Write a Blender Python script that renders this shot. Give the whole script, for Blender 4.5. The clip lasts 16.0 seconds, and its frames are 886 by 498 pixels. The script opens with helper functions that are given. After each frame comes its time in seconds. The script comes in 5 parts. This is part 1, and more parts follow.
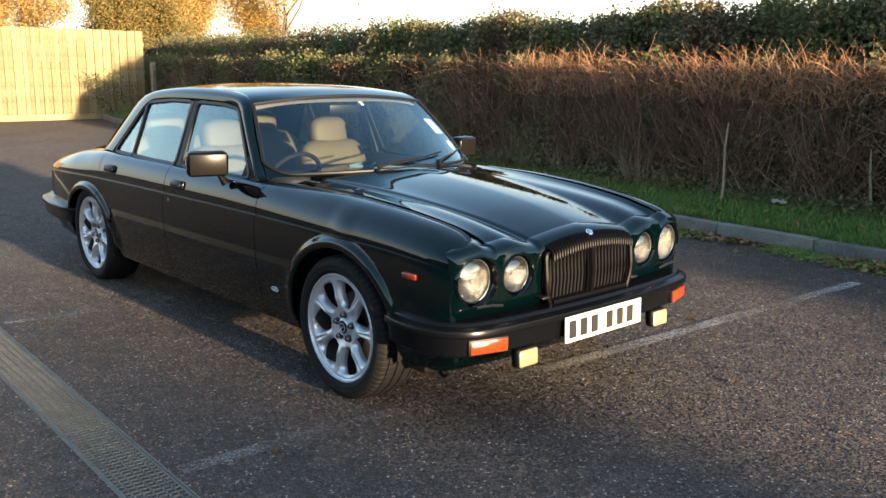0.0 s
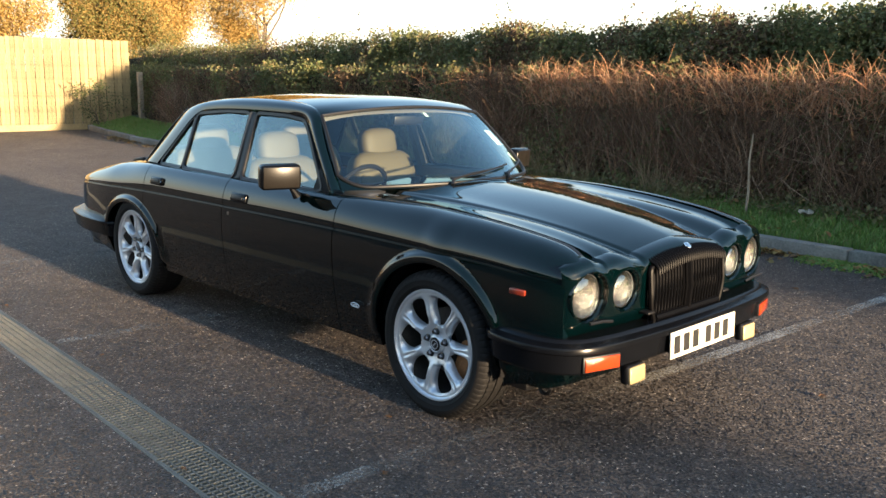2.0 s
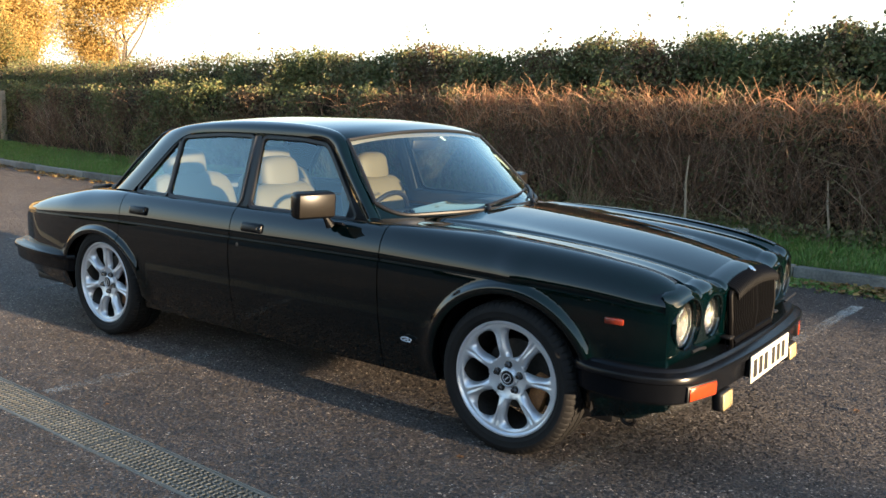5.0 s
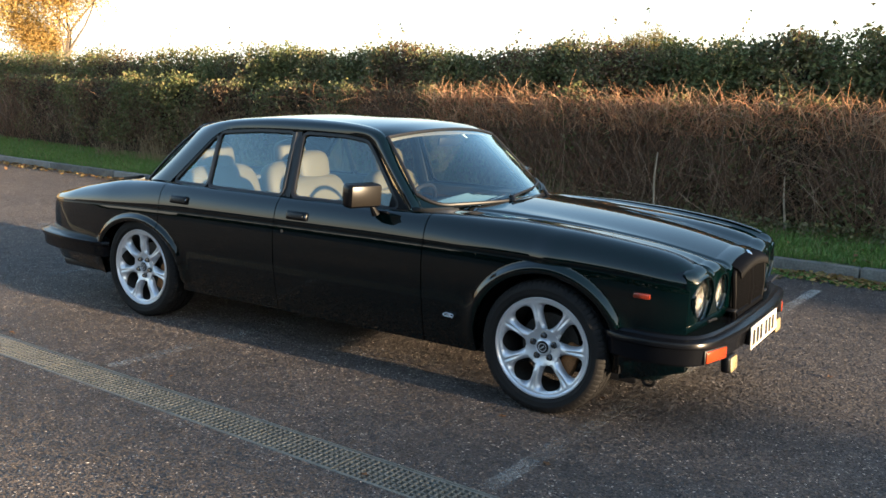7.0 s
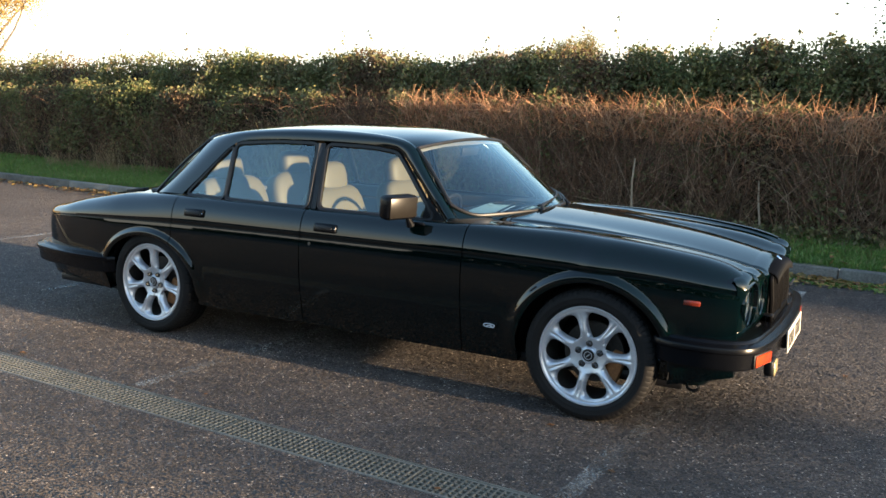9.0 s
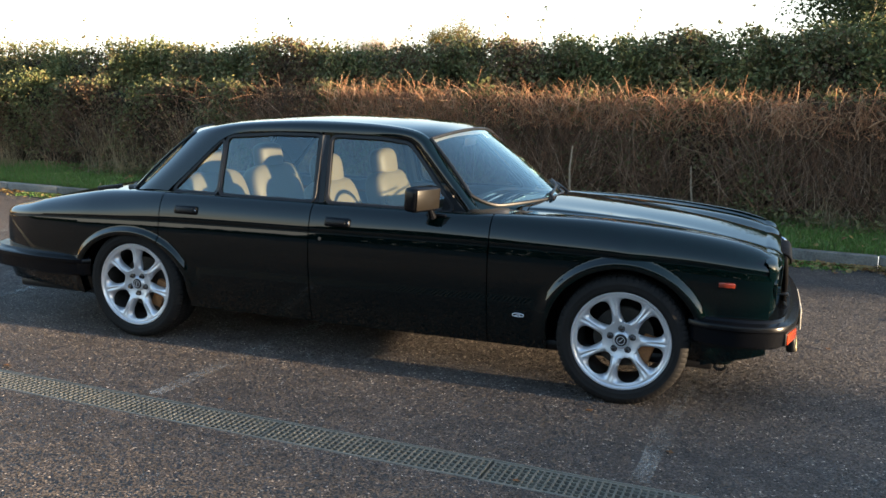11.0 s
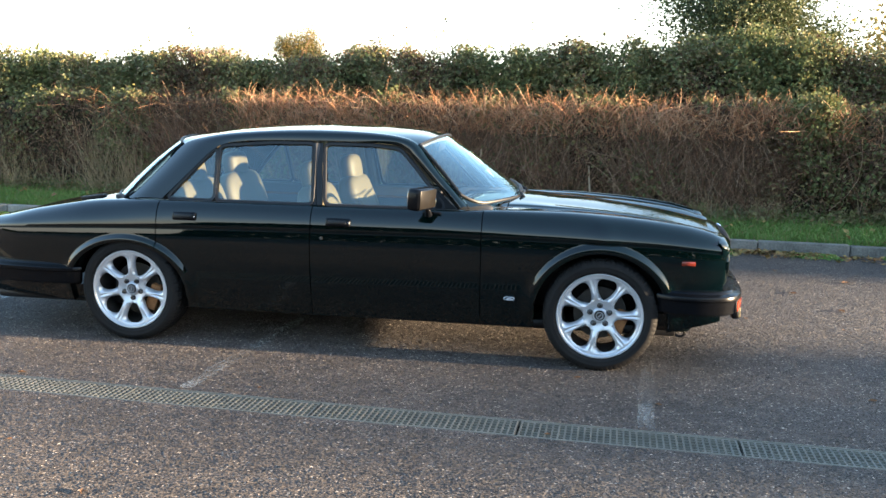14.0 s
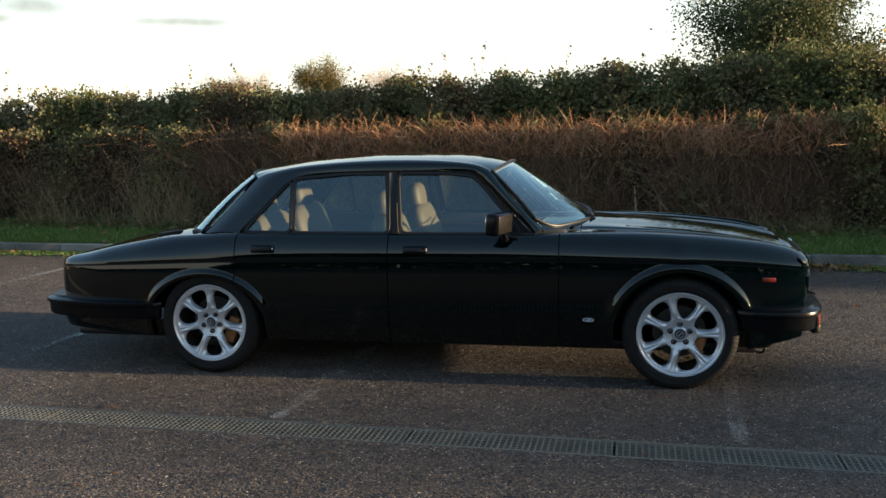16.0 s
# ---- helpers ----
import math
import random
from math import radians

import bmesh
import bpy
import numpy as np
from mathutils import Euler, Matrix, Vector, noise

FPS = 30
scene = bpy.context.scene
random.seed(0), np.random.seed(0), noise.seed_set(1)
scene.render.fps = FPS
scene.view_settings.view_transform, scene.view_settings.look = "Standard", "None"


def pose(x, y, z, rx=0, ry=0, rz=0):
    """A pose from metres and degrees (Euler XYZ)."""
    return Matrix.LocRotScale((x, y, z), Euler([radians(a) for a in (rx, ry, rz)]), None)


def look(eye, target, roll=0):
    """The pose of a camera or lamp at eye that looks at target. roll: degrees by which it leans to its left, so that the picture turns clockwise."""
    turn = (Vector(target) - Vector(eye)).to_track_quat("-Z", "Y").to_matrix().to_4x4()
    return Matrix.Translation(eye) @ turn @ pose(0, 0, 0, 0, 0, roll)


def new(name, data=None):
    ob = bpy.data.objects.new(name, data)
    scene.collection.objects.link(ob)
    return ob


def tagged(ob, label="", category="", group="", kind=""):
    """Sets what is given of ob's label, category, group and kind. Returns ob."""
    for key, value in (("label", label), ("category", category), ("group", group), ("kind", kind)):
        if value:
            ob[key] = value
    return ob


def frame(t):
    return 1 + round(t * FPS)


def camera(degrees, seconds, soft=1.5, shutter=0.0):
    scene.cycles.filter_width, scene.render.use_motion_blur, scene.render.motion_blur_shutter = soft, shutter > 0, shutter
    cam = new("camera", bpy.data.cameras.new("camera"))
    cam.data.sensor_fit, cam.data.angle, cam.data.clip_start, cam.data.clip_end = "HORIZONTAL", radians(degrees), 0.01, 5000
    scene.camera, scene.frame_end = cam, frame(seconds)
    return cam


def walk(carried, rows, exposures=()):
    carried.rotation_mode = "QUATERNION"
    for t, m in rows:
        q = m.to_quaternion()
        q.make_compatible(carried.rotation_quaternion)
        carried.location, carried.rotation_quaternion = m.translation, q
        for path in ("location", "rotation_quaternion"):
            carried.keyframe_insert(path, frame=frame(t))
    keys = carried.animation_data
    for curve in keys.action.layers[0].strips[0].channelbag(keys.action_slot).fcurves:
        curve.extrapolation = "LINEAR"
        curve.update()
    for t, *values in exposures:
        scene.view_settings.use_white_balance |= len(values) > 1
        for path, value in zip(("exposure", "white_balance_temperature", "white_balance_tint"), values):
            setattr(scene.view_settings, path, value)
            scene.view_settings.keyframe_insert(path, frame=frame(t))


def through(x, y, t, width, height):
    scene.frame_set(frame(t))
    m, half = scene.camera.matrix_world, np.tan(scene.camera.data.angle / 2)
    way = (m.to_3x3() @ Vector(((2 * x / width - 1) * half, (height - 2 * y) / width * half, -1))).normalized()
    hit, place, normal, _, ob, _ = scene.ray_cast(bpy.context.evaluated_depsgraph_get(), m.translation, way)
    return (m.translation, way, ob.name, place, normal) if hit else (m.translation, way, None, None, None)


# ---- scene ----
cam = camera(53.5, 16.0)
PATH = [
    (0, (5.933, -3.014, 1.462), (4.48, -1.702, 1.054), 0.8),
    (0.5, (5.853, -3.191, 1.467), (4.432, -1.842, 1.065), -0.2),
    (1, (5.761, -3.308, 1.469), (4.36, -1.937, 1.072), 0.2),
    (1.5, (5.623, -3.306, 1.458), (4.216, -1.94, 1.068), 0.7),
    (2, (5.505, -3.349, 1.457), (4.094, -1.984, 1.072), 0.9),
    (2.5, (5.36, -3.499, 1.469), (4.009, -2.076, 1.086), -0.1),
    (3, (5.238, -3.61, 1.474), (3.928, -2.143, 1.11), 0.2),
    (3.5, (5.084, -3.612, 1.465), (3.807, -2.112, 1.121), 0.2),
    (3.7, (5.031, -3.607, 1.462), (3.763, -2.098, 1.121), -0.1),
    (5.8, (4.599, -4.1, 1.446), (3.511, -2.458, 1.105), 2.0),
    (6, (4.582, -4.184, 1.466), (3.512, -2.531, 1.116), 1.7),
    (6.5, (4.569, -4.402, 1.478), (3.507, -2.743, 1.129), 1.4),
    (7, (4.61, -4.504, 1.48), (3.556, -2.84, 1.137), 2.1),
    (7.5, (4.577, -4.651, 1.497), (3.568, -2.955, 1.169), 2.3),
    (8, (4.408, -4.801, 1.505), (3.459, -3.077, 1.148), 0.9),
    (8.5, (4.261, -4.779, 1.498), (3.32, -3.048, 1.155), 1.3),
    (8.7, (4.218, -4.772, 1.496), (3.28, -3.037, 1.162), 1.6),
    (10.8, (3.508, -5.001, 1.482), (2.813, -3.156, 1.146), 1.9),
    (11, (3.426, -5.052, 1.478), (2.767, -3.195, 1.134), 1.6),
    (11.5, (3.263, -5.136, 1.489), (2.65, -3.266, 1.133), 1.2),
    (12, (3.136, -5.147, 1.48), (2.577, -3.261, 1.117), 0.9),
    (12.5, (3.02, -5.278, 1.48), (2.59, -3.362, 1.098), 0.4),
    (13, (2.921, -5.493, 1.48), (2.532, -3.561, 1.137), 0.0),
    (13.5, (2.891, -5.636, 1.48), (2.522, -3.707, 1.104), 1.1),
    (14, (2.79, -5.78, 1.492), (2.462, -3.834, 1.166), 1.1),
    (14.5, (2.586, -5.861, 1.501), (2.327, -3.897, 1.223), -0.3),
    (15, (2.525, -5.882, 1.501), (2.192, -3.924, 1.261), -0.6),
    (15.5, (2.504, -5.875, 1.503), (2.138, -3.925, 1.246), -0.9),
    (16, (2.479, -5.891, 1.5), (2.102, -3.945, 1.231), -1.0),
]
EXPOSURES = [(0, 2.4, 5700, 10), (3.5, 2.55, 5700, 10), (8.5, 2.6, 5700, 10), (11, 2.65, 5700, 10), (11.6, 3.02, 5700, 10), (12.5, 3.05, 5650, 10), (13, 3.4, 5600, 10), (13.5, 3.4, 5600, 10), (14.5, 3.15, 5700, 10), (16, 1.9, 5800, 10)]
walk(cam, [(t, look(eye, target, roll)) for t, eye, target, roll in PATH], EXPOSURES)

# ---- light ----
SUN_AZ, SUN_EL = 0.8, 6.0          # degrees: round from +x towards +y, and up
world = bpy.data.worlds.new("world")
scene.world = world
world.use_nodes = True
wn, wl = world.node_tree.nodes, world.node_tree.links
sky = wn.new("ShaderNodeTexSky")
sky.sky_type, sky.sun_disc = "NISHITA", False
sky.sun_elevation, sky.sun_rotation = radians(SUN_EL), radians(90 - SUN_AZ)
sky.air_density, sky.dust_density, sky.ozone_density = 1.0, 1.0, 1.0
wn["Background"].inputs[1].default_value = 0.12
# thin grey wisps low in the north-west
wtc, wno, wsep = (wn.new("ShaderNode" + k) for k in ("TexCoord", "TexNoise", "SeparateXYZ"))
wno.inputs["Scale"].default_value, wno.inputs["Detail"].default_value = 24.0, 5.0
wl.new(wtc.outputs["Generated"], wno.inputs["Vector"]), wl.new(wtc.outputs["Generated"], wsep.inputs[0])


def sums(op, p, q, r=None):
    node = wn.new("ShaderNodeMath")
    node.operation = op
    for i, e in enumerate((p, q, r)):
        if isinstance(e, (int, float)):
            node.inputs[i].default_value = e
        elif e is not None:
            wl.new(e, node.inputs[i])
    return node.outputs[0]


wisps = None
for wx, wz, ww, wh in ((-0.455, 0.118, 0.050, 0.0055), (-0.575, 0.130, 0.034, 0.010), (-0.605, 0.117, 0.024, 0.006)):
    du = sums("POWER", sums("ABSOLUTE", sums("MULTIPLY_ADD", wsep.outputs["X"], 1 / ww, -wx / ww), 0), 2.0)
    dv = sums("POWER", sums("ABSOLUTE", sums("MULTIPLY_ADD", wsep.outputs["Z"], 1 / wh, -wz / wh), 0), 2.0)
    near = sums("SUBTRACT", sums("MULTIPLY_ADD", wno.outputs[0], 2.2, -0.1), sums("ADD", du, dv))
    wisps = near if wisps is None else sums("MAXIMUM", wisps, near)
wmul = wn.new("ShaderNodeMapRange")
wmul.inputs[1].default_value, wmul.inputs[2].default_value = 0.0, 1.0
wl.new(wisps, wmul.inputs[0])
wmix = wn.new("ShaderNodeMix")
wmix.data_type, wmix.blend_type = "RGBA", "MULTIPLY"
wmix.inputs[7].default_value = (0.62, 0.58, 0.56, 1)
wl.new(wmul.outputs[0], wmix.inputs[0])
# pale haze all round the horizon
whz, wpow, wmh = wn.new("ShaderNodeMapRange"), wn.new("ShaderNodeMath"), wn.new("ShaderNodeMix")
whz.inputs[1].default_value, whz.inputs[2].default_value, whz.inputs[3].default_value, whz.inputs[4].default_value = 0.0, 0.34, 0.9, 0.0
wpow.operation, wpow.inputs[1].default_value = "POWER", 1.1
wmh.data_type, wmh.inputs[7].default_value = "RGBA", (3.0, 2.72, 2.25, 1)
wl.new(wsep.outputs["Z"], whz.inputs[0]), wl.new(whz.outputs[0], wpow.inputs[0]), wl.new(wpow.outputs[0], wmh.inputs[0])
wl.new(sky.outputs[0], wmh.inputs[6]), wl.new(wmh.outputs[2], wmix.inputs[6])
wl.new(wmix.outputs[2], wn["Background"].inputs[0])
sun = new("sun", bpy.data.lights.new("sun", "SUN"))
sun.data.energy, sun.data.angle, sun.data.color = 5.0, radians(0.9), (1.0, 0.69, 0.38)
sun.matrix_world = look((60 * math.cos(radians(SUN_AZ)), 60 * math.sin(radians(SUN_AZ)), 60 * math.tan(radians(SUN_EL))), (0, 0, 0))

# ---- materials ----


def nodes_of(name):
    m = bpy.data.materials.new(name)
    m.use_nodes = True
    return m, m.node_tree.nodes, m.node_tree.links, m.node_tree.nodes["Principled BSDF"]


def ramp(n, stops):
    r = n.new("ShaderNodeValToRGB")
    el = r.color_ramp.elements
    while len(el) < len(stops):
        el.new(0.5)
    for e, (p, c) in zip(el, stops):
        e.position, e.color = p, (*c, 1)
    return r


def surface(name, col, rough=0.5, metal=0.0, scale=8.0, var=0.25, bump=0.0, fine=60.0, coat=0.0, rand=0.0, spec=0.5):
    """A plain surface: colour that varies at two scales, and fine relief."""
    m, n, l, b = nodes_of(name)
    tc = n.new("ShaderNodeTexCoord")
    big, small = n.new("ShaderNodeTexNoise"), n.new("ShaderNodeTexNoise")
    big.inputs["Scale"].default_value, small.inputs["Scale"].default_value = scale, fine
    big.inputs["Detail"].default_value = small.inputs["Detail"].default_value = 4
    for t in (big, small):
        l.new(tc.outputs["Object"], t.inputs["Vector"])
    add = n.new("ShaderNodeMath")
    add.operation = "ADD"
    l.new(big.outputs[0], add.inputs[0]), l.new(small.outputs[0], add.inputs[1])
    val = add.outputs[0]
    if rand:
        info, mul, add2 = n.new("ShaderNodeObjectInfo"), n.new("ShaderNodeMath"), n.new("ShaderNodeMath")
        mul.operation, mul.inputs[1].default_value = "MULTIPLY", rand
        l.new(info.outputs["Random"], mul.inputs[0])
        l.new(val, add2.inputs[0]), l.new(mul.outputs[0], add2.inputs[1])
        val = add2.outputs[0]
    mp = n.new("ShaderNodeMapRange")
    mp.inputs[1].default_value, mp.inputs[2].default_value = 0.55, 1.45 + rand
    l.new(val, mp.inputs[0])
    r = ramp(n, [(0, [c * (1 - var) for c in col]), (1, [min(1, c * (1 + var)) for c in col])])
    l.new(mp.outputs[0], r.inputs[0]), l.new(r.outputs[0], b.inputs["Base Color"])
    b.inputs["Roughness"].default_value, b.inputs["Metallic"].default_value = rough, metal
    b.inputs["Coat Weight"].default_value, b.inputs["Coat Roughness"].default_value = coat, 0.03
    b.inputs["Specular IOR Level"].default_value = spec
    if bump:
        bp = n.new("ShaderNodeBump")
        bp.inputs["Strength"].default_value, bp.inputs["Distance"].default_value = bump, 0.01
        l.new(small.outputs[0], bp.inputs["Height"]), l.new(bp.outputs[0], b.inputs["Normal"])
    return m


def leafy(name, cols, rough=0.55, through=0.25, spec=0.35):
    """Foliage: each leaf takes its own colour."""
    m, n, l, b = nodes_of(name)
    g = n.new("ShaderNodeNewGeometry")
    r = ramp(n, [(i / max(1, len(cols) - 1), c) for i, c in enumerate(cols)])
    l.new(g.outputs["Random Per Island"], r.inputs[0]), l.new(r.outputs[0], b.inputs["Base Color"])
    b.inputs["Roughness"].default_value, b.inputs["Specular IOR Level"].default_value = rough, spec
    if through:
        tr, mix = n.new("ShaderNodeBsdfTranslucent"), n.new("ShaderNodeMixShader")
        l.new(r.outputs[0], tr.inputs[0])
        mix.inputs[0].default_value = through
        l.new(b.outputs[0], mix.inputs[1]), l.new(tr.outputs[0], mix.inputs[2])
        l.new(mix.outputs[0], n["Material Output"].inputs[0])
    return m


def facets(n, l, cells, tilt):
    """Normals that tip from stone to stone, as on coarse aggregate."""
    sub, mul, add, nrm = (n.new("ShaderNodeVectorMath") for _ in range(4))
    sub.operation, mul.operation, add.operation, nrm.operation = "SUBTRACT", "MULTIPLY", "ADD", "NORMALIZE"
    sub.inputs[1].default_value = (0.5, 0.5, 0.5)
    mul.inputs[1].default_value, add.inputs[1].default_value = (tilt, tilt, 0.0), (0, 0, 1)
    l.new(cells, sub.inputs[0]), l.new(sub.outputs[0], mul.inputs[0])
    l.new(mul.outputs[0], add.inputs[0]), l.new(add.outputs[0], nrm.inputs[0])
    return nrm.outputs[0]


def asphalt_material():
    m, n, l, b = nodes_of("asphalt")
    tc = n.new("ShaderNodeTexCoord")
    v, v2, big, mid = n.new("ShaderNodeTexVoronoi"), n.new("ShaderNodeTexVoronoi"), n.new("ShaderNodeTexNoise"), n.new("ShaderNodeTexNoise")
    v.inputs["Scale"].default_value, v2.inputs["Scale"].default_value = 165, 130
    big.inputs["Scale"].default_value, mid.inputs["Scale"].default_value = 0.7, 7
    big.inputs["Detail"].default_value = mid.inputs["Detail"].default_value = 5
    for t in (v, v2, big, mid):
        l.new(tc.outputs["Object"], t.inputs["Vector"])
    sep = n.new("ShaderNodeSeparateColor")
    l.new(v2.outputs["Color"], sep.inputs[0])
    stones = ramp(n, [(0.0, (0.042, 0.0365, 0.0345)), (0.45, (0.067, 0.0595, 0.0565)), (0.80, (0.102, 0.090, 0.083)), (0.965, (0.15, 0.131, 0.115)), (1.0, (0.48, 0.44, 0.39))])
    l.new(sep.outputs[0], stones.inputs[0])
    patch, wear = ramp(n, [(0.3, (0.70, 0.69, 0.70)), (0.7, (1.15, 1.1, 1.06))]), ramp(n, [(0.35, (0.80, 0.80, 0.80)), (0.65, (1.12, 1.11, 1.10))])
    l.new(big.outputs[0], patch.inputs[0]), l.new(mid.outputs[0], wear.inputs[0])
    col = stones.outputs[0]
    for layer in (patch, wear):
        mul = n.new("ShaderNodeMix")
        mul.data_type, mul.blend_type = "RGBA", "MULTIPLY"
        mul.inputs[0].default_value = 1.0
        l.new(col, mul.inputs[6]), l.new(layer.outputs[0], mul.inputs[7])
        col = mul.outputs[2]
    l.new(col, b.inputs["Base Color"])
    b.inputs["Roughness"].default_value, b.inputs["Specular IOR Level"].default_value = 0.75, 0.3
    b.inputs["Diffuse Roughness"].default_value = 1.0
    l.new(facets(n, l, v.outputs["Color"], 3.4), b.inputs["Normal"])
    return m


def worn_paint_material():
    """Old line marking, most of it worn off."""
    m, n, l, b = nodes_of("worn_line_paint")
    tc, no, no2, mix, tr = (n.new("ShaderNode" + k) for k in ("TexCoord", "TexNoise", "TexNoise", "MixShader", "BsdfTransparent"))
    no.inputs["Scale"].default_value, no2.inputs["Scale"].default_value = 90, 1.6
    l.new(tc.outputs["Object"], no.inputs["Vector"]), l.new(tc.outputs["Object"], no2.inputs["Vector"])
    add = n.new("ShaderNodeMath")
    l.new(no.outputs[0], add.inputs[0]), l.new(no2.outputs[0], add.inputs[1])
    r = ramp(n, [(0.44, (0.03, 0.03, 0.03)), (0.62, (0.75, 0.75, 0.75))])
    # driven over most between the bays and the drain
    sep, track, half = n.new("ShaderNodeSeparateXYZ"), n.new("ShaderNodeMapRange"), n.new("ShaderNodeMath")
    l.new(tc.outputs["Object"], sep.inputs[0]), l.new(sep.outputs["Y"], track.inputs[0])
    track.inputs[1].default_value, track.inputs[2].default_value, track.inputs[3].default_value, track.inputs[4].default_value = -0.6, 1.4, -0.075, 0.02
    half.operation, half.inputs[1].default_value = "MULTIPLY_ADD", 0.5
    l.new(track.outputs[0], half.inputs[2])
    l.new(add.outputs[0], half.inputs[0]), l.new(half.outputs[0], r.inputs[0])
    b.inputs["Base Color"].default_value = (0.34, 0.335, 0.31, 1)
    b.inputs["Roughness"].default_value = 0.8
    l.new(r.outputs[0], mix.inputs[0]), l.new(tr.outputs[0], mix.inputs[1]), l.new(b.outputs[0], mix.inputs[2])
    l.new(mix.outputs[0], n["Material Output"].inputs[0])
    return m


def glass_material(name, tint, gloss=1.0):
    """A thin pane: clear, with a reflection that grows at grazing angles."""
    m, n, l, b = nodes_of(name)
    n.remove(b)
    tr, gl, mix, fr, pw, ma = (n.new("ShaderNode" + k) for k in ("BsdfTransparent", "BsdfGlossy", "MixShader", "LayerWeight", "Math", "Math"))
    tr.inputs[0].default_value = (*tint, 1)
    gl.inputs["Roughness"].default_value, gl.inputs[0].default_value = 0.015, (0.82, 0.97, 1.0, 1)
    fr.inputs[0].default_value = 0.5
    pw.operation, pw.inputs[1].default_value = "POWER", 3.6
    ma.operation, ma.use_clamp = "MULTIPLY_ADD", True
    ma.inputs[1].default_value, ma.inputs[2].default_value = 0.85 * gloss, 0.105 * gloss
    l.new(fr.outputs["Facing"], pw.inputs[0]), l.new(pw.outputs[0], ma.inputs[0]), l.new(ma.outputs[0], mix.inputs[0])
    l.new(tr.outputs[0], mix.inputs[1]), l.new(gl.outputs[0], mix.inputs[2])
    l.new(mix.outputs[0], n["Material Output"].inputs[0])
    return m


ASPHALT, LINE = asphalt_material(), worn_paint_material()
PAINT = surface("dark_green_car_paint", (0.00025, 0.0024, 0.0028), 0.5, 0.0, 30, 0.12, 0, 900, 1.0, spec=0.0)
PAINT.node_tree.nodes["Principled BSDF"].inputs["Coat IOR"].default_value = 1.5
BLACK = surface("black_rubber", (0.005, 0.005, 0.006), 0.45, 0, 12, 0.3, 0.05, 300, spec=0.3)
SATIN = surface("black_plastic_bumper", (0.0026, 0.0030, 0.0042), 0.24, 0, 9, 0.3, 0.02, 500, spec=0.16)
GRILLE = surface("black_grille", (0.0016, 0.0016, 0.0020), 0.40, 0, 9, 0.3, 0.02, 500, spec=0.08)
DISC = surface("worn_iron_and_rim_shade", (0.045, 0.04, 0.036), 0.5, 0.6, 30, 0.3)
# orange of low sun through the spokes, put into the iron's colour
SUNIRON = surface("sun_orange_iron", (0.30, 0.13, 0.045), 0.8, 0, 30, 0.4, 0.3, 120)
TYRE = surface("tyre_rubber", (0.009, 0.0085, 0.0085), 0.75, 0, 14, 0.3, 0.1, 200, spec=0.2)
ALLOY = surface("silver_alloy", (0.56, 0.58, 0.62), 0.36, 0.60, 14, 0.06, 0, 400, 0.4)
STEEL = surface("dull_steel", (0.12, 0.11, 0.10), 0.4, 0.9, 30, 0.25, 0.05, 200)
NUT = surface("wheel_nut_steel", (0.12, 0.12, 0.125), 0.22, 1.0, 30, 0.2)
CHROME = surface("chrome", (0.8, 0.8, 0.8), 0.08, 1.0, 20, 0.05)
HEADLINING = surface("pale_headlining", (0.20, 0.19, 0.17), 0.9, 0, 10, 0.1)
LEATHER = surface("cream_leather", (0.054, 0.044, 0.021), 0.65, 0, 10, 0.10, 0.12, 220)
CARPET = surface("dark_cabin_trim", (0.03, 0.032, 0.035), 0.7, 0, 14, 0.3, 0.1, 300)
WALNUT = surface("dark_walnut", (0.10, 0.045, 0.02), 0.25, 0, 6, 0.4, 0, 90, 0.6)
AMBER = surface("amber_lens", (0.28, 0.032, 0.005), 0.12, 0, 60, 0.2, 0.2, 220, 0.6)
DIMAMBER = surface("dull_amber_lens", (0.13, 0.018, 0.008), 0.15, 0, 60, 0.3, 0.2, 220, 0.5)
MIRRORBACK = surface("satin_mirror_back", (0.008, 0.007, 0.006), 0.30, 0.0, 20, 0.15, spec=0.18)
REDLENS = surface("red_lens", (0.45, 0.02, 0.015), 0.12, 0, 60, 0.2, 0.2, 220, 0.6)
PLATE = surface("white_plate", (0.55, 0.52, 0.44), 0.35, 0, 20, 0.03)
INK = surface("black_ink", (0.01, 0.01, 0.01), 0.5)
PAPER = surface("pale_paper", (0.55, 0.68, 0.60), 0.7, 0, 60, 0.15)
REFLECTOR = surface("lamp_reflector", (0.11, 0.109, 0.105), 0.20, 0.9, 30, 0.6, 0.7, 110)
FOGLENS = surface("frosted_lamp_lens", (0.36, 0.29, 0.15), 0.25, 0.1, 60, 0.1, 0.3, 160, 0.5)
GLASS = glass_material("window_glass", (0.70, 0.80, 0.78), 1.05)
LENS = glass_material("lamp_glass", (0.92, 0.92, 0.9), 1.2)
KERB = surface("weathered_concrete", (0.14, 0.136, 0.122), 0.9, 0, 7, 0.85, 0.9, 45, 0, 0.6)
SOIL = surface("verge_soil", (0.055, 0.075, 0.026), 0.95, 0, 4, 0.5, 0.6, 40)
FIELD = surface("far_field", (0.07, 0.085, 0.03), 0.95, 0, 0.05, 0.4, 0.2, 2)
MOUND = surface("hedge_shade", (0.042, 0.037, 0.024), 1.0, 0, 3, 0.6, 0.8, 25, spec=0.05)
GRASS = leafy("grass_blades", [(0.092, 0.170, 0.035), (0.145, 0.24, 0.052), (0.115, 0.20, 0.040), (0.22, 0.21, 0.085)], 0.5, 0.3)
